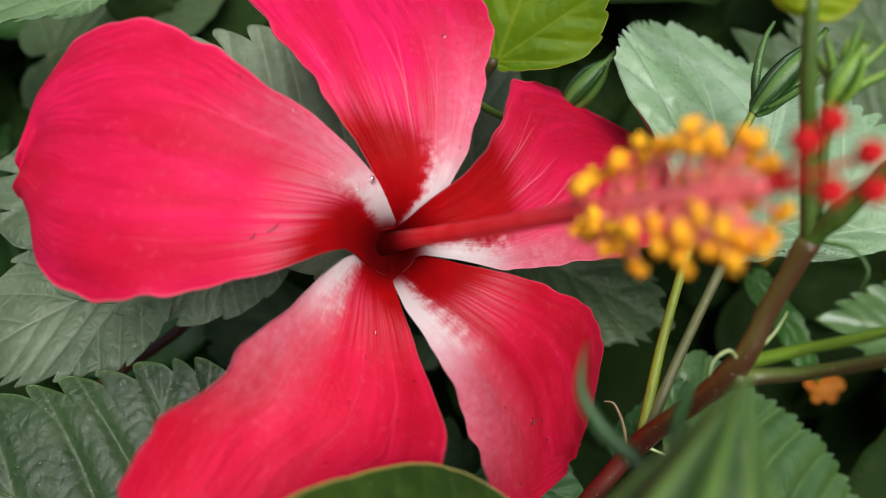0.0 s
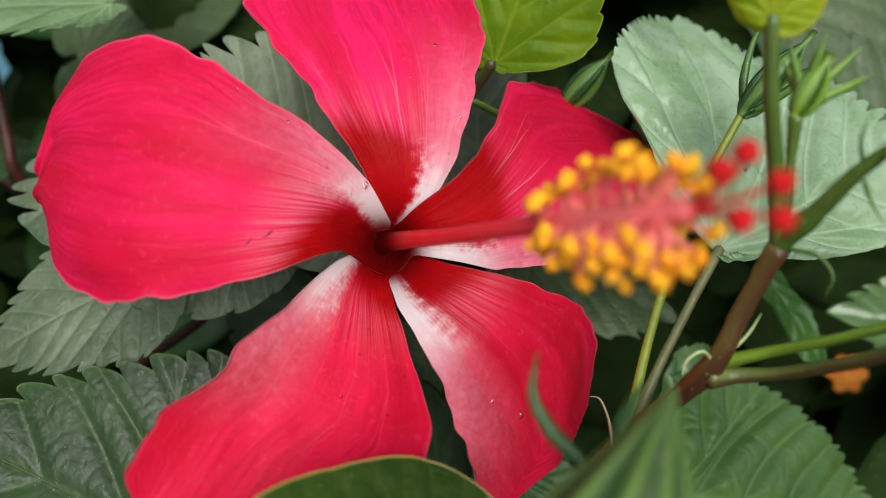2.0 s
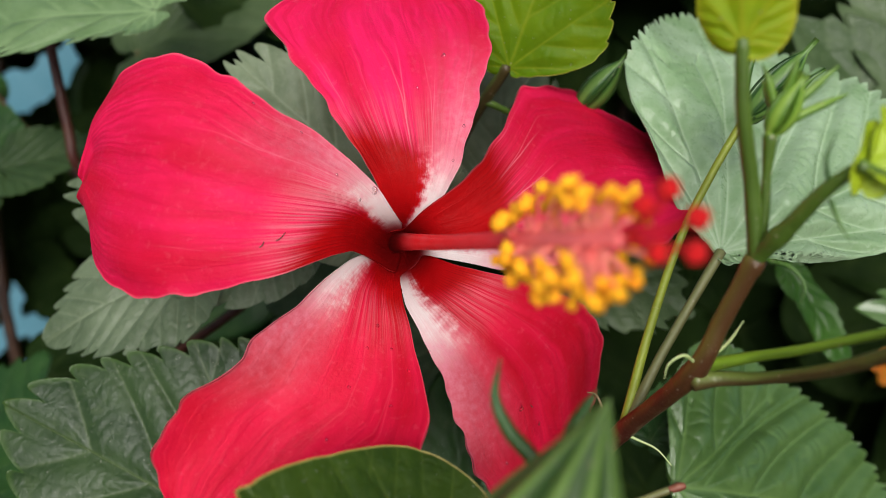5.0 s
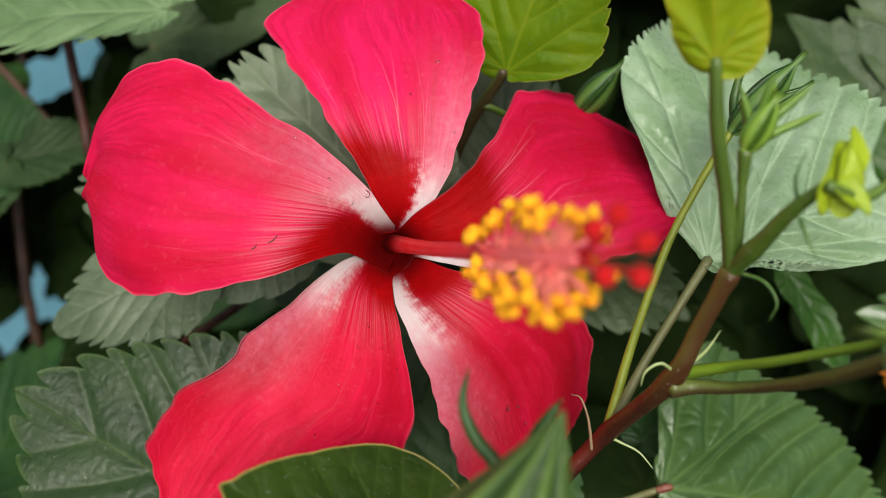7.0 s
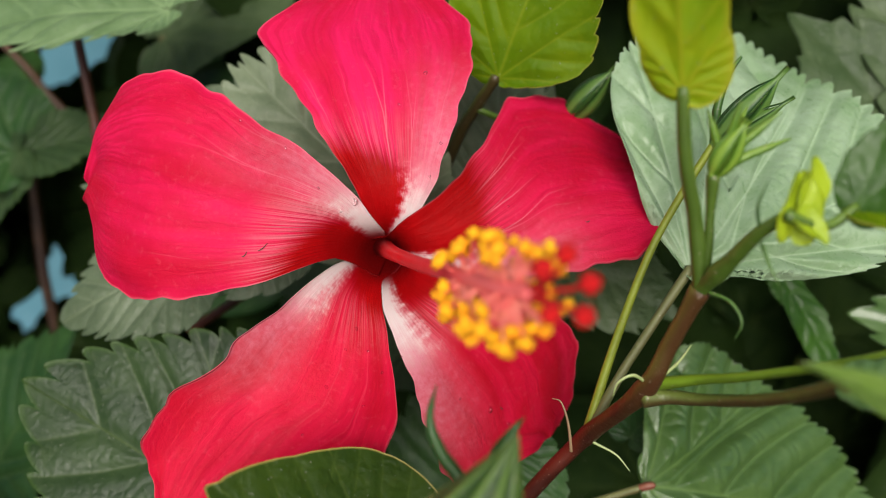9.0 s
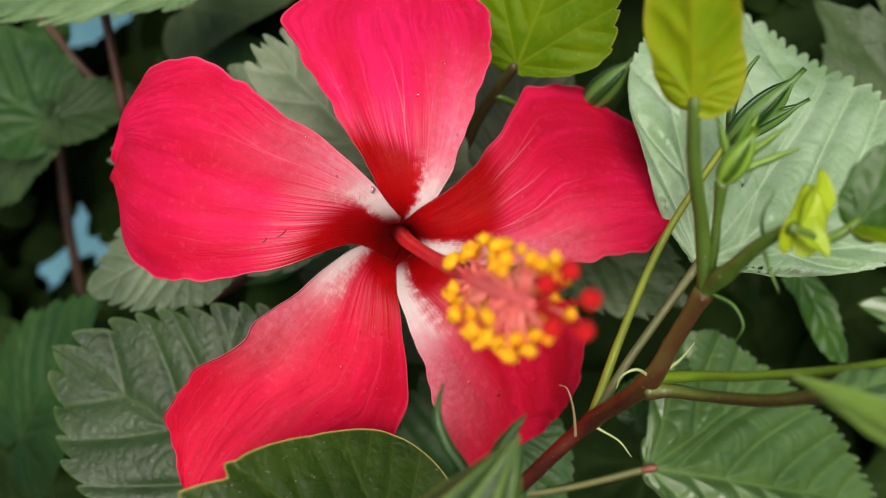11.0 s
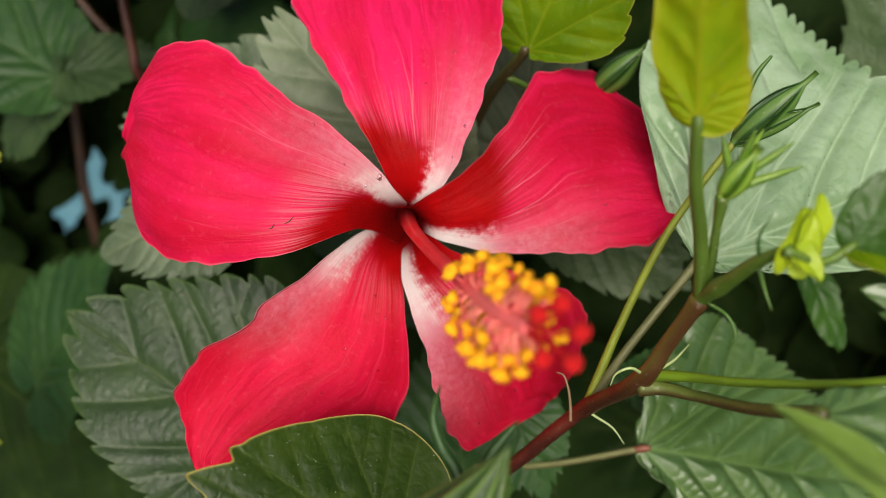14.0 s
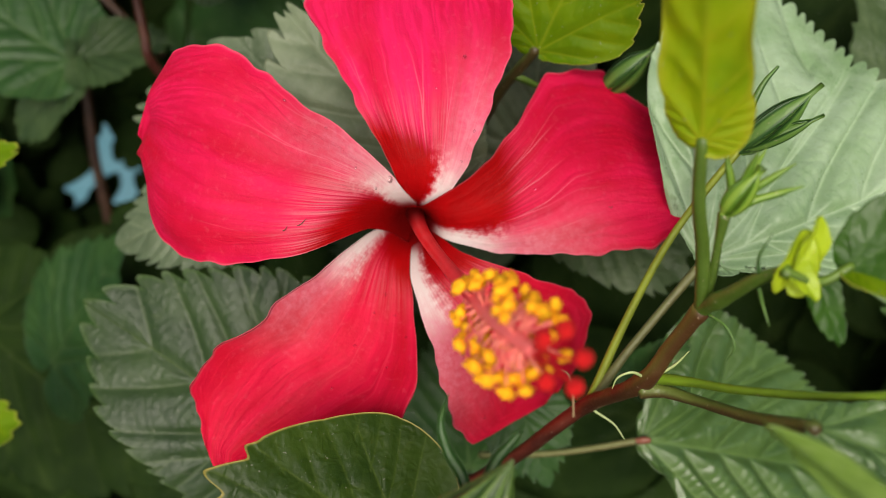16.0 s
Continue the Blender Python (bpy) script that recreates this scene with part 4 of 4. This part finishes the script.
# bud close to the lens
near_bud = thing("flower_bud_stalk", (0.024, 0.066, -0.075), "green hibiscus bud with narrow pointed bracts on a stalk", "bud")


def calyx(parent, base, tip, radius, ribs, material, label):
    """A closed calyx: a cone of fused sepals with raised ribs that meet at the tip."""
    base, tip = np.array(base, float), np.array(tip, float)
    t = unit(tip - base)
    a = unit(np.cross(t, (0.2, 0.9, 0.3)))
    b = np.cross(t, a)
    rows, segs = 40, ribs * 8
    verts, up = [], []
    for i in range(rows):
        q = i / (rows - 1)
        r = radius * (math.sin(min(q / 0.34, 1.0) * math.pi / 2) * (1 - max(0.0, q - 0.30) / 0.70) ** 1.05 + 0.02)
        for k in range(segs):
            w = 2 * math.pi * k / segs
            rib = abs(math.cos(ribs * w / 2)) ** 3
            lump = 1 + 0.03 * noise.noise(Vector((math.cos(w) * 2, math.sin(w) * 2, q * 5)))
            d = a * math.cos(w) + b * math.sin(w)
            verts.append(base + (tip - base) * q + d * r * (0.90 + 0.14 * rib) * lump)
            up.append(rib)
    faces = []
    for i in range(rows - 1):
        for k in range(segs):
            p, n = i * segs + k, i * segs + (k + 1) % segs
            faces.append((p, n, n + segs, p + segs))
    faces.append(tuple(range(segs))[::-1])
    return link_mesh("calyx", verts, faces, material, parent, label, {"upper": up})


calyx(near_bud, (0.0205, 0.0690, -0.0340), (0.0290, 0.0723, -0.0120), 0.0088, 10, SEPAL_DARK, "plump ribbed green calyx")
tube("bud_stalk", [(0.0150, 0.0640, -0.0750), (0.0175, 0.0660, -0.0560), (0.0207, 0.0680, -0.0340)], (0.0013, 0.0014, 0.0018), STEM_GREEN, near_bud)


def bract(parent, line, wide):
    """A narrow pointed blade swept along a line, folded into a shallow keel."""
    c = smooth_curve(line, 8)
    n = len(c)
    q = np.linspace(0, 1, n)
    half = wide * np.minimum(1.0, 0.55 + 1.6 * q) * (1 - q ** 3.0) + 0.00006
    t = np.gradient(c, axis=0)
    t /= np.linalg.norm(t, axis=1, keepdims=True)
    side = np.cross(t, np.array((0.2, -0.95, 0.2)))
    side /= np.linalg.norm(side, axis=1, keepdims=True)
    keel = np.cross(side, t)
    cols = np.linspace(-1, 1, 7)
    pts = c[:, None] + side[:, None] * (half[:, None] * cols[None])[..., None] + keel[:, None] * (half[:, None] * 0.45 * cols[None] ** 2)[..., None]
    up = np.tile(0.10 + 0.30 * (1 - np.abs(cols)), n)
    return sheet("bract", pts.reshape(-1, 3), n, 7, 0.0003, SEPAL, parent, "", {"upper": up, "along_stem": np.repeat(q, 7)})


for line, wide in ((((0.0228, 0.0780, -0.0300), (0.0207, 0.0813, -0.0232), (0.0172, 0.0832, -0.0195), (0.0153, 0.0845, -0.0155), (0.0160, 0.0850, -0.0105)), 0.0010),
                   (((0.0236, 0.0765, -0.0290), (0.0248, 0.0815, -0.0200), (0.0268, 0.0840, -0.0165), (0.0286, 0.0854, -0.0142)), 0.0010),
                   (((0.0190, 0.0700, -0.0330), (0.0150, 0.0690, -0.0290), (0.0125, 0.0690, -0.0270), (0.0108, 0.0700, -0.0240)), 0.0013),
                   (((0.0250, 0.0690, -0.0330), (0.0310, 0.0710, -0.0290), (0.0345, 0.0730, -0.0285)), 0.0013)):
    bract(near_bud, line, wide)

# leaf in front of the lower petal
front_twig = thing("leafy_twig", (0.010, 0.085, -0.085), "dark green toothed leaf with a pale rim on a short stalk", "branch", "leafy twigs")
front = leaf((0.0080, 0.0980, -0.0520), (-0.0400, 0.0636, -0.0480), (0.506, -0.64, 0.58), LEAF_DEEP, front_twig,
             ((-165, 0.16), (-135, 0.27), (-114, 0.34), (-96, 0.41), (-85, 0.45), (-69, 0.49), (-59, 0.52), (-42, 0.60), (-38.5, 0.615), (-38, 0.608), (-34, 0.645), (-32.5, 0.59), (-23.5, 0.705), (-21, 0.60), (-12, 0.68), (-9, 0.60), (0, 0.70), (14, 0.66), (30, 0.60), (50, 0.54), (75, 0.46), (110, 0.27), (150, 0.10)), "", 0.0, 9, 0.02, 0.02, 0.02, 0.008, 80, 420)
tube("leaf_stalk", [(0.0260, 0.0930, -0.0860), (0.0170, 0.0960, -0.0680), (0.0080, 0.0980, -0.0520)], (0.0010, 0.0009, 0.0010), STEM_GREEN, front)

# yellow-green leaf above the flower, its stems and bud
top_twig = thing("leafy_twig", (-0.002, 0.190, 0.020), "brown twig with a yellow-green toothed leaf and a bud", "branch", "leafy twigs")
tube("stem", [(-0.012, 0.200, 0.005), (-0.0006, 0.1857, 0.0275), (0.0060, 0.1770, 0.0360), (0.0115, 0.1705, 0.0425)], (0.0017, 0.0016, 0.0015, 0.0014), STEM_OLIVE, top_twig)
leaf((0.0120, 0.1700, 0.0420), (0.0330, 0.1520, 0.0940), (-0.15, -0.93, -0.25), LEAF_LIME, top_twig,
     ((-150, 0.03), (-100, 0.06), (-82, 0.12), (-73, 0.23), (-64, 0.34), (-54, 0.41), (-41, 0.46), (-25, 0.59), (-12, 0.82), (0, 1.0), (14, 0.82), (32, 0.56), (55, 0.36), (80, 0.20), (110, 0.10), (150, 0.04)), "yellow-green toothed leaf", 0.07, 30, 0.1, 0.0, 0.03, 0.014, 70, 240)
bud(top_twig, (0.0290, 0.1810, 0.0335), (0.0402, 0.1775, 0.0458), 0.0030, 5, SEPAL, "green striped bud", 0.08)
tube("bud_stalk", [(0.0060, 0.1770, 0.0350), (0.0180, 0.1840, 0.0310), (0.0290, 0.1810, 0.0335)], (0.0009, 0.0008), STEM_GREEN, top_twig)

# leaves on the other side of the flower
back_twig = thing("leafy_twig", (-0.060, 0.200, -0.020), "twig with matt grey-green toothed leaves behind the flower", "branch", "leafy twigs")
leaf((-0.0120, 0.1720, 0.0060), (-0.0570, 0.1650, 0.0475), (0.1, -0.95, 0.25), LEAF_GREY_LIGHT, back_twig, rings=80, spokes=520, seed=1.0)
leaf((-0.0420, 0.1760, 0.0120), (-0.1060, 0.1700, 0.0140), (-0.1, -0.95, 0.2), LEAF_DULL, back_twig, WIDE, rings=80, spokes=520, seed=2.0)
leaf((-0.0680, 0.1720, -0.0040), (-0.1060, 0.1620, -0.0235), (-0.2, -0.9, 0.3), LEAF_DULL, back_twig, ((-160, 0.08), (-120, 0.20), (-90, 0.36), (-60, 0.52), (-38, 0.62), (-16, 0.84), (0, 1.0), (16, 0.84), (38, 0.62), (60, 0.52), (90, 0.36), (120, 0.20), (160, 0.08)), rings=80, spokes=520, seed=3.0)
leaf((0.0080, 0.2080, 0.0050), (0.0080, 0.2000, 0.0560), (0.1, -0.95, 0.3), LEAF_GREY_LIGHT, back_twig, WIDE, rings=80, spokes=520, seed=4.0)
leaf((0.0180, 0.2050, 0.0020), (0.0610, 0.2000, -0.0190), (0.1, -0.9, 0.4), LEAF_GREY, back_twig, seed=5.0)
leaf((-0.0100, 0.2500, -0.0400), (-0.0780, 0.2400, -0.0140), (0.1, -0.9, 0.4), LEAF_GREY, back_twig, seed=6.0)
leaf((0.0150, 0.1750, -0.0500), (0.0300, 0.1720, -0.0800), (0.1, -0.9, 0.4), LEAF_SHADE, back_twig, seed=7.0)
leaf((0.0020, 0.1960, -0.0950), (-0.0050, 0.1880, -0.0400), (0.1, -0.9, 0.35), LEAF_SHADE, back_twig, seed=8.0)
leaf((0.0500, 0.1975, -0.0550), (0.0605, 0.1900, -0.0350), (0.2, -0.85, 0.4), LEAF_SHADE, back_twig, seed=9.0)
tube("stem", [(-0.1050, 0.2300, -0.0420), (-0.0810, 0.2220, -0.0266), (-0.0730, 0.2220, -0.0200), (-0.0535, 0.2180, -0.0100), (-0.0200, 0.2150, 0.0080)], (0.0017, 0.0016, 0.0019, 0.0015, 0.0013), STEM_RED, back_twig)

left_twig = thing("leafy_twig", (-0.040, 0.120, -0.070), "twig with dark green toothed leaf below the flower", "branch", "leafy twigs")
low_leaf = leaf((-0.0360, 0.1500, -0.0720), (-0.1030, 0.1421, -0.0368), (-0.1, -0.88, 0.45), LEAF_MID, left_twig,
     ((-150, 0.16), (-110, 0.42), (-75, 0.60), (-55, 0.66), (-39, 0.71), (-30, 0.73), (-20, 0.79), (-12, 0.87), (0, 0.98), (6, 0.92), (12, 0.84), (21, 0.76), (33, 0.62), (46, 0.52), (80, 0.38), (110, 0.24), (150, 0.10)), "", 0.075, 38, 0.03, 0.10, 0.03, 0.022, 130, 760, ladder=(0.22, 0.46, 0.70))
tube("leaf_stalk", [(0.0050, 0.1600, -0.0900), (-0.0180, 0.1540, -0.0800), (-0.0360, 0.1500, -0.0720)], (0.0011, 0.0010), STEM_GREY, low_leaf)

upper_twig = thing("leafy_twig", (-0.145, 0.233, 0.036), "brown twig with light green toothed leaves", "branch", "leafy twigs")
tube("stem", [(-0.1250, 0.3200, -0.0200), (-0.1400, 0.2600, 0.0080), (-0.1445, 0.2380, 0.0220), (-0.1452, 0.2330, 0.0358), (-0.1480, 0.2250, 0.0750)], (0.0022, 0.0020, 0.0019, 0.0018, 0.0016), STEM_RED, upper_twig)
tube("stem", [(-0.2430, 0.3000, 0.0728), (-0.2270, 0.3000, 0.0586), (-0.2126, 0.3000, 0.0431), (-0.1900, 0.3100, 0.0200)], (0.0016, 0.0018, 0.0019, 0.0021), STEM_DARK, upper_twig)
leaf((-0.0880, 0.1880, 0.0640), (-0.1620, 0.1840, 0.0610), (0.05, -0.80, 0.60), LEAF_LIGHT, upper_twig,
     ((-160, 0.12), (-120, 0.28), (-90, 0.40), (-60, 0.52), (-38, 0.62), (-16, 0.84), (0, 1.0), (14, 0.62), (28, 0.36), (50, 0.22), (80, 0.15), (120, 0.09), (160, 0.06)), teeth=0.30, count=26, seed=1.5, spokes=340)
leaf((-0.1385, 0.2690, 0.0690), (-0.0716, 0.2550, 0.0980), (0.1, -0.8, 0.55), LEAF_GREY, upper_twig, WIDE, teeth=0.0, seed=2.5)
tube("leaf_stalk", [(-0.1385, 0.2690, 0.0690), (-0.1450, 0.2720, 0.0600), (-0.1511, 0.2750, 0.0517)], (0.0012, 0.0011), STEM_GREY, upper_twig)
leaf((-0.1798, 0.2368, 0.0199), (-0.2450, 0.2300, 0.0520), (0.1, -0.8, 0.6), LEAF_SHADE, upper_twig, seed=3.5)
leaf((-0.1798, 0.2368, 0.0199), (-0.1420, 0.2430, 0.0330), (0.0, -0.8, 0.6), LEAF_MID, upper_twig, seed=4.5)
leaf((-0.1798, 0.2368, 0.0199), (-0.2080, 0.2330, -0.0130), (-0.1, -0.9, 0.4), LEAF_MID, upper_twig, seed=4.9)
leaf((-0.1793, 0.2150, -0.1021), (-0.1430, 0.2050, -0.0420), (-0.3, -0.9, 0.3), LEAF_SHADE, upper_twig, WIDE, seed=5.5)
leaf((-0.2300, 0.2300, -0.1000), (-0.1350, 0.2150, -0.1450), (-0.2, -0.9, 0.4), LEAF_DEEP_SHADE, upper_twig, WIDE, seed=6.5)
edge_twig = thing("leafy_twig", (-0.160, 0.150, -0.040), "twig with bright light green leaf tips", "branch", "leafy twigs")
leaf((-0.1650, 0.1500, -0.0150), (-0.1305, 0.1500, 0.0040), (0.1, -0.8, 0.6), LEAF_LIME, edge_twig, NARROW, seed=0.5)
leaf((-0.1750, 0.1500, -0.1050), (-0.1385, 0.1500, -0.0840), (0.1, -0.8, 0.6), LEAF_LIME, edge_twig, seed=1.2)
right_twig = thing("leafy_twig", (0.115, 0.235, -0.020), "shaded twig with dull green leaves beyond the branch", "branch", "leafy twigs")
leaf((0.0920, 0.2250, -0.0080), (0.1130, 0.2200, -0.0400), (0.2, -0.8, 0.5), LEAF_FRESH, right_twig,
     ((-160, 0.05), (-100, 0.09), (-60, 0.15), (-30, 0.28), (-12, 0.62), (0, 1.0), (12, 0.62), (30, 0.28), (60, 0.15), (100, 0.09), (160, 0.05)), seed=2.2)
leaf((0.1700, 0.2350, -0.0350), (0.1190, 0.2300, -0.0180), (-0.1, -0.8, 0.6), LEAF_GLOSSY, right_twig, seed=3.2)
leaf((0.1500, 0.2450, 0.0150), (0.1000, 0.2400, 0.0700), (0.0, -0.9, 0.4), LEAF_GREY, right_twig, seed=4.2)
leaf((0.1750, 0.2550, 0.0250), (0.1280, 0.2500, 0.1080), (0.0, -0.9, 0.4), LEAF_GREY, right_twig, WIDE, seed=5.2)

for k in range(5):
    leaf((0.165 + 0.016 * k, 0.395 + 0.004 * k, -0.115 + 0.012 * (k % 2)), (0.175 + 0.020 * k, 0.390 + 0.004 * k, -0.045 + 0.010 * (k % 3)), (0.1 * (k - 2), -0.9, 0.4), LEAF_DEEP_SHADE, right_twig, WIDE, rings=12, spokes=60, seed=6.2 + k)

blossom = thing("orange_flower", (0.1750, 0.3500, -0.0620), "small orange blossom deep in the shade of the shrub", "flower")
for k in range(6):
    w = k * math.pi / 3
    leaf((0.1750, 0.3500, -0.0620), (0.1750 + 0.010 * math.cos(w), 0.3470, -0.0620 + 0.010 * math.sin(w)), (0.1, -0.9, 0.3), DROP, blossom, WIDE, teeth=0.0, rings=8, spokes=30, name="petal", seed=k)
tube("flower_stalk", [(0.1750, 0.3510, -0.0620), (0.1710, 0.3700, -0.0800), (0.1730, 0.4000, -0.1100)], (0.0012, 0.0011), STEM_GREEN, blossom)

# ---- shrub depth: leaves behind, their deep shade put into a darker green ----
shrub = thing("hibiscus_shrub", np.array((0.0, 0.40, -0.30)) + 0.86 * np.array(BASE.inverted().to_3x3() @ Vector((0, 0, -1))), "dense dark green hibiscus foliage deep in the shade", "shrub")
rng = random.Random(21)
GAPS = [((-0.195, 0.056), (-0.326, 0.079), 0.012), ((-0.179, 0.061), (-0.293, 0.093), 0.0035), ((-0.209, 0.052), (-0.349, 0.067), 0.0035), ((-0.254, -0.031), (-0.418, -0.074), 0.0035), ((-0.205, -0.026), (-0.343, -0.065), 0.0035),
        ((-0.217, -0.048), (-0.361, -0.101), 0.0035), ((-0.191, -0.042), (-0.320, -0.091), 0.0035), ((-0.257, -0.100), (-0.423, -0.181), 0.0035), ((-0.256, -0.128), (-0.421, -0.225), 0.0035), ((0.134, -0.048), (0.215, -0.078), 0.012)]


def shrub_leaf(x, y, z, ang, size, facing, seed, outline=OVATE):
    tip = (x + size * math.cos(ang), y + rng.uniform(-0.02, 0.02), z + size * math.sin(ang))
    # upper left leaves get the lighter green in place of more light there
    return leaf((x, y, z), tip, facing, LEAF_SHADE if x < -0.05 and z > -0.02 and seed % 2.1 > 0.6 else LEAF_DEEP_SHADE, shrub, outline, teeth=0.06, rings=8, spokes=44, count=26, seed=seed)


for k in range(1500):
    pooling = k >= 330
    if k < 460:
        x, y, z = rng.uniform(-0.44, 0.34), rng.uniform(0.25, 0.46), rng.uniform(-0.30, 0.34)
    elif k < 590:
        x, y, z = rng.uniform(0.02, 0.36), rng.uniform(0.37, 0.50), rng.uniform(-0.26, 0.26)
    elif k < 860:
        x, y, z = rng.uniform(-0.46, -0.12), rng.uniform(0.29, 0.47), rng.uniform(-0.26, 0.16)
    else:
        x, y, z = rng.uniform(-0.48, -0.14), rng.uniform(0.36, 0.48), rng.uniform(-0.20, 0.15)
    ang, size = rng.uniform(0, 2 * math.pi), rng.uniform(0.055, 0.095) if k < 860 else rng.uniform(0.018, 0.040)
    # leaves above z 0.13, mostly unseen, are a canopy added to block the sun
    facing = (rng.uniform(-0.4, 0.4), -0.9, rng.uniform(0.0, 0.6)) if z < 0.13 else (rng.uniform(-0.3, 0.3), -0.5, 0.9)
    # small holes cleared along the camera's lines of sight, so the wall shows through
    f = (y - 0.28) / 0.17
    blocked = False
    for a, b, wide in GAPS:
        dx, dz = a[0] + f * (b[0] - a[0]) - x, a[1] + f * (b[1] - a[1]) - z
        turn = abs((math.degrees(math.atan2(dz, dx) - ang) + 180) % 360 - 180)
        blade = size * np.interp(turn, [p for p, _ in OVATE if p >= 0], [q for p, q in OVATE if p >= 0])
        blocked = blocked or (math.hypot(dx, dz) < blade + wide and (a[0] < 0 or y < 0.345))
    if blocked:
        continue
    shrub_leaf(x, y, z, ang, size, facing, k * 0.7)
# the lower part of the shrub, down to the soil
DOWN = np.array(BASE.inverted().to_3x3() @ Vector((0, 0, -1)))
for k in range(420):
    root = np.array((rng.uniform(-0.32, 0.32), 0.36, -0.28))
    p = root + DOWN * rng.uniform(0.0, 0.72) + np.array((0, rng.uniform(-0.10, 0.10), 0))
    shrub_leaf(*p, rng.uniform(0, 2 * math.pi), rng.uniform(0.06, 0.10), (rng.uniform(-0.5, 0.5), -0.6, rng.uniform(0.2, 0.9)), k * 0.3)
pooling = False
count, verts, faces, values = 0, [], [], {"vein": [], "margin": [], "upper": []}
for pts, own, attrs in POOL:
    verts.append(pts)
    faces += [[i + count for i in q] for q in own]
    count += len(pts)
    for key in values:
        values[key].append(attrs[key])
foliage = link_mesh("foliage", np.vstack(verts), faces, LEAF_DEEP_SHADE, shrub, "dense dark leaves in the shade", {key: np.concatenate(v) for key, v in values.items()}, True)
foliage["kind"] = "stuff"
for k in range(9):
    x = rng.uniform(-0.28, 0.28)
    foot = np.array((x * 0.35, 0.40, -0.30)) + DOWN * 0.86
    tube("stem", [foot, foot * 0.45 + np.array((x, 0.38, -0.30)) * 0.55, (x + rng.uniform(-0.04, 0.04), 0.36, -0.1), (x + rng.uniform(-0.08, 0.08), 0.34, 0.25)], (0.007, 0.005, 0.003, 0.002), STEM_DARK, shrub, "", 10, 8)

# ---- setting: soil and the painted wall behind the shrub ----
def slab(name, size, at, material, label, category):
    bm = bmesh.new()
    bmesh.ops.create_cube(bm, size=1.0)
    bmesh.ops.scale(bm, vec=size, verts=bm.verts)
    bmesh.ops.bevel(bm, geom=bm.edges, offset=0.004, segments=2, affect="EDGES")
    data = bpy.data.meshes.new(name)
    bm.to_mesh(data)
    bm.free()
    data.materials.append(material)
    ob = new(name, data)
    ob.location = at
    return tagged(ob, label, category, "", "structure")


def soil_sheet():
    n = 90
    g = np.linspace(-1, 1, n)
    xs, ys = np.meshgrid(np.sign(g) * np.abs(g) ** 2.2 * 40, np.sign(g) * np.abs(g) ** 2.2 * 40)
    zs = np.array([[0.02 * noise.fractal(Vector((x * 3, y * 3, 0)), 0.8, 2.0, 4) for x, y in zip(a, b)] for a, b in zip(xs, ys)])
    pts = np.stack([xs, ys, zs - 0.02], -1).reshape(-1, 3)
    ob = link_mesh("ground", pts, grid_faces(n, n), SOIL, None, "", None, True)
    return tagged(ob, "bare dark brown garden soil", "ground", "", "structure")


soil_sheet()
slab("wall_north", (6.0, 0.15, 2.4), (0.0, 0.95, 1.2), WALL, "light blue washed plaster wall behind the shrub", "wall")
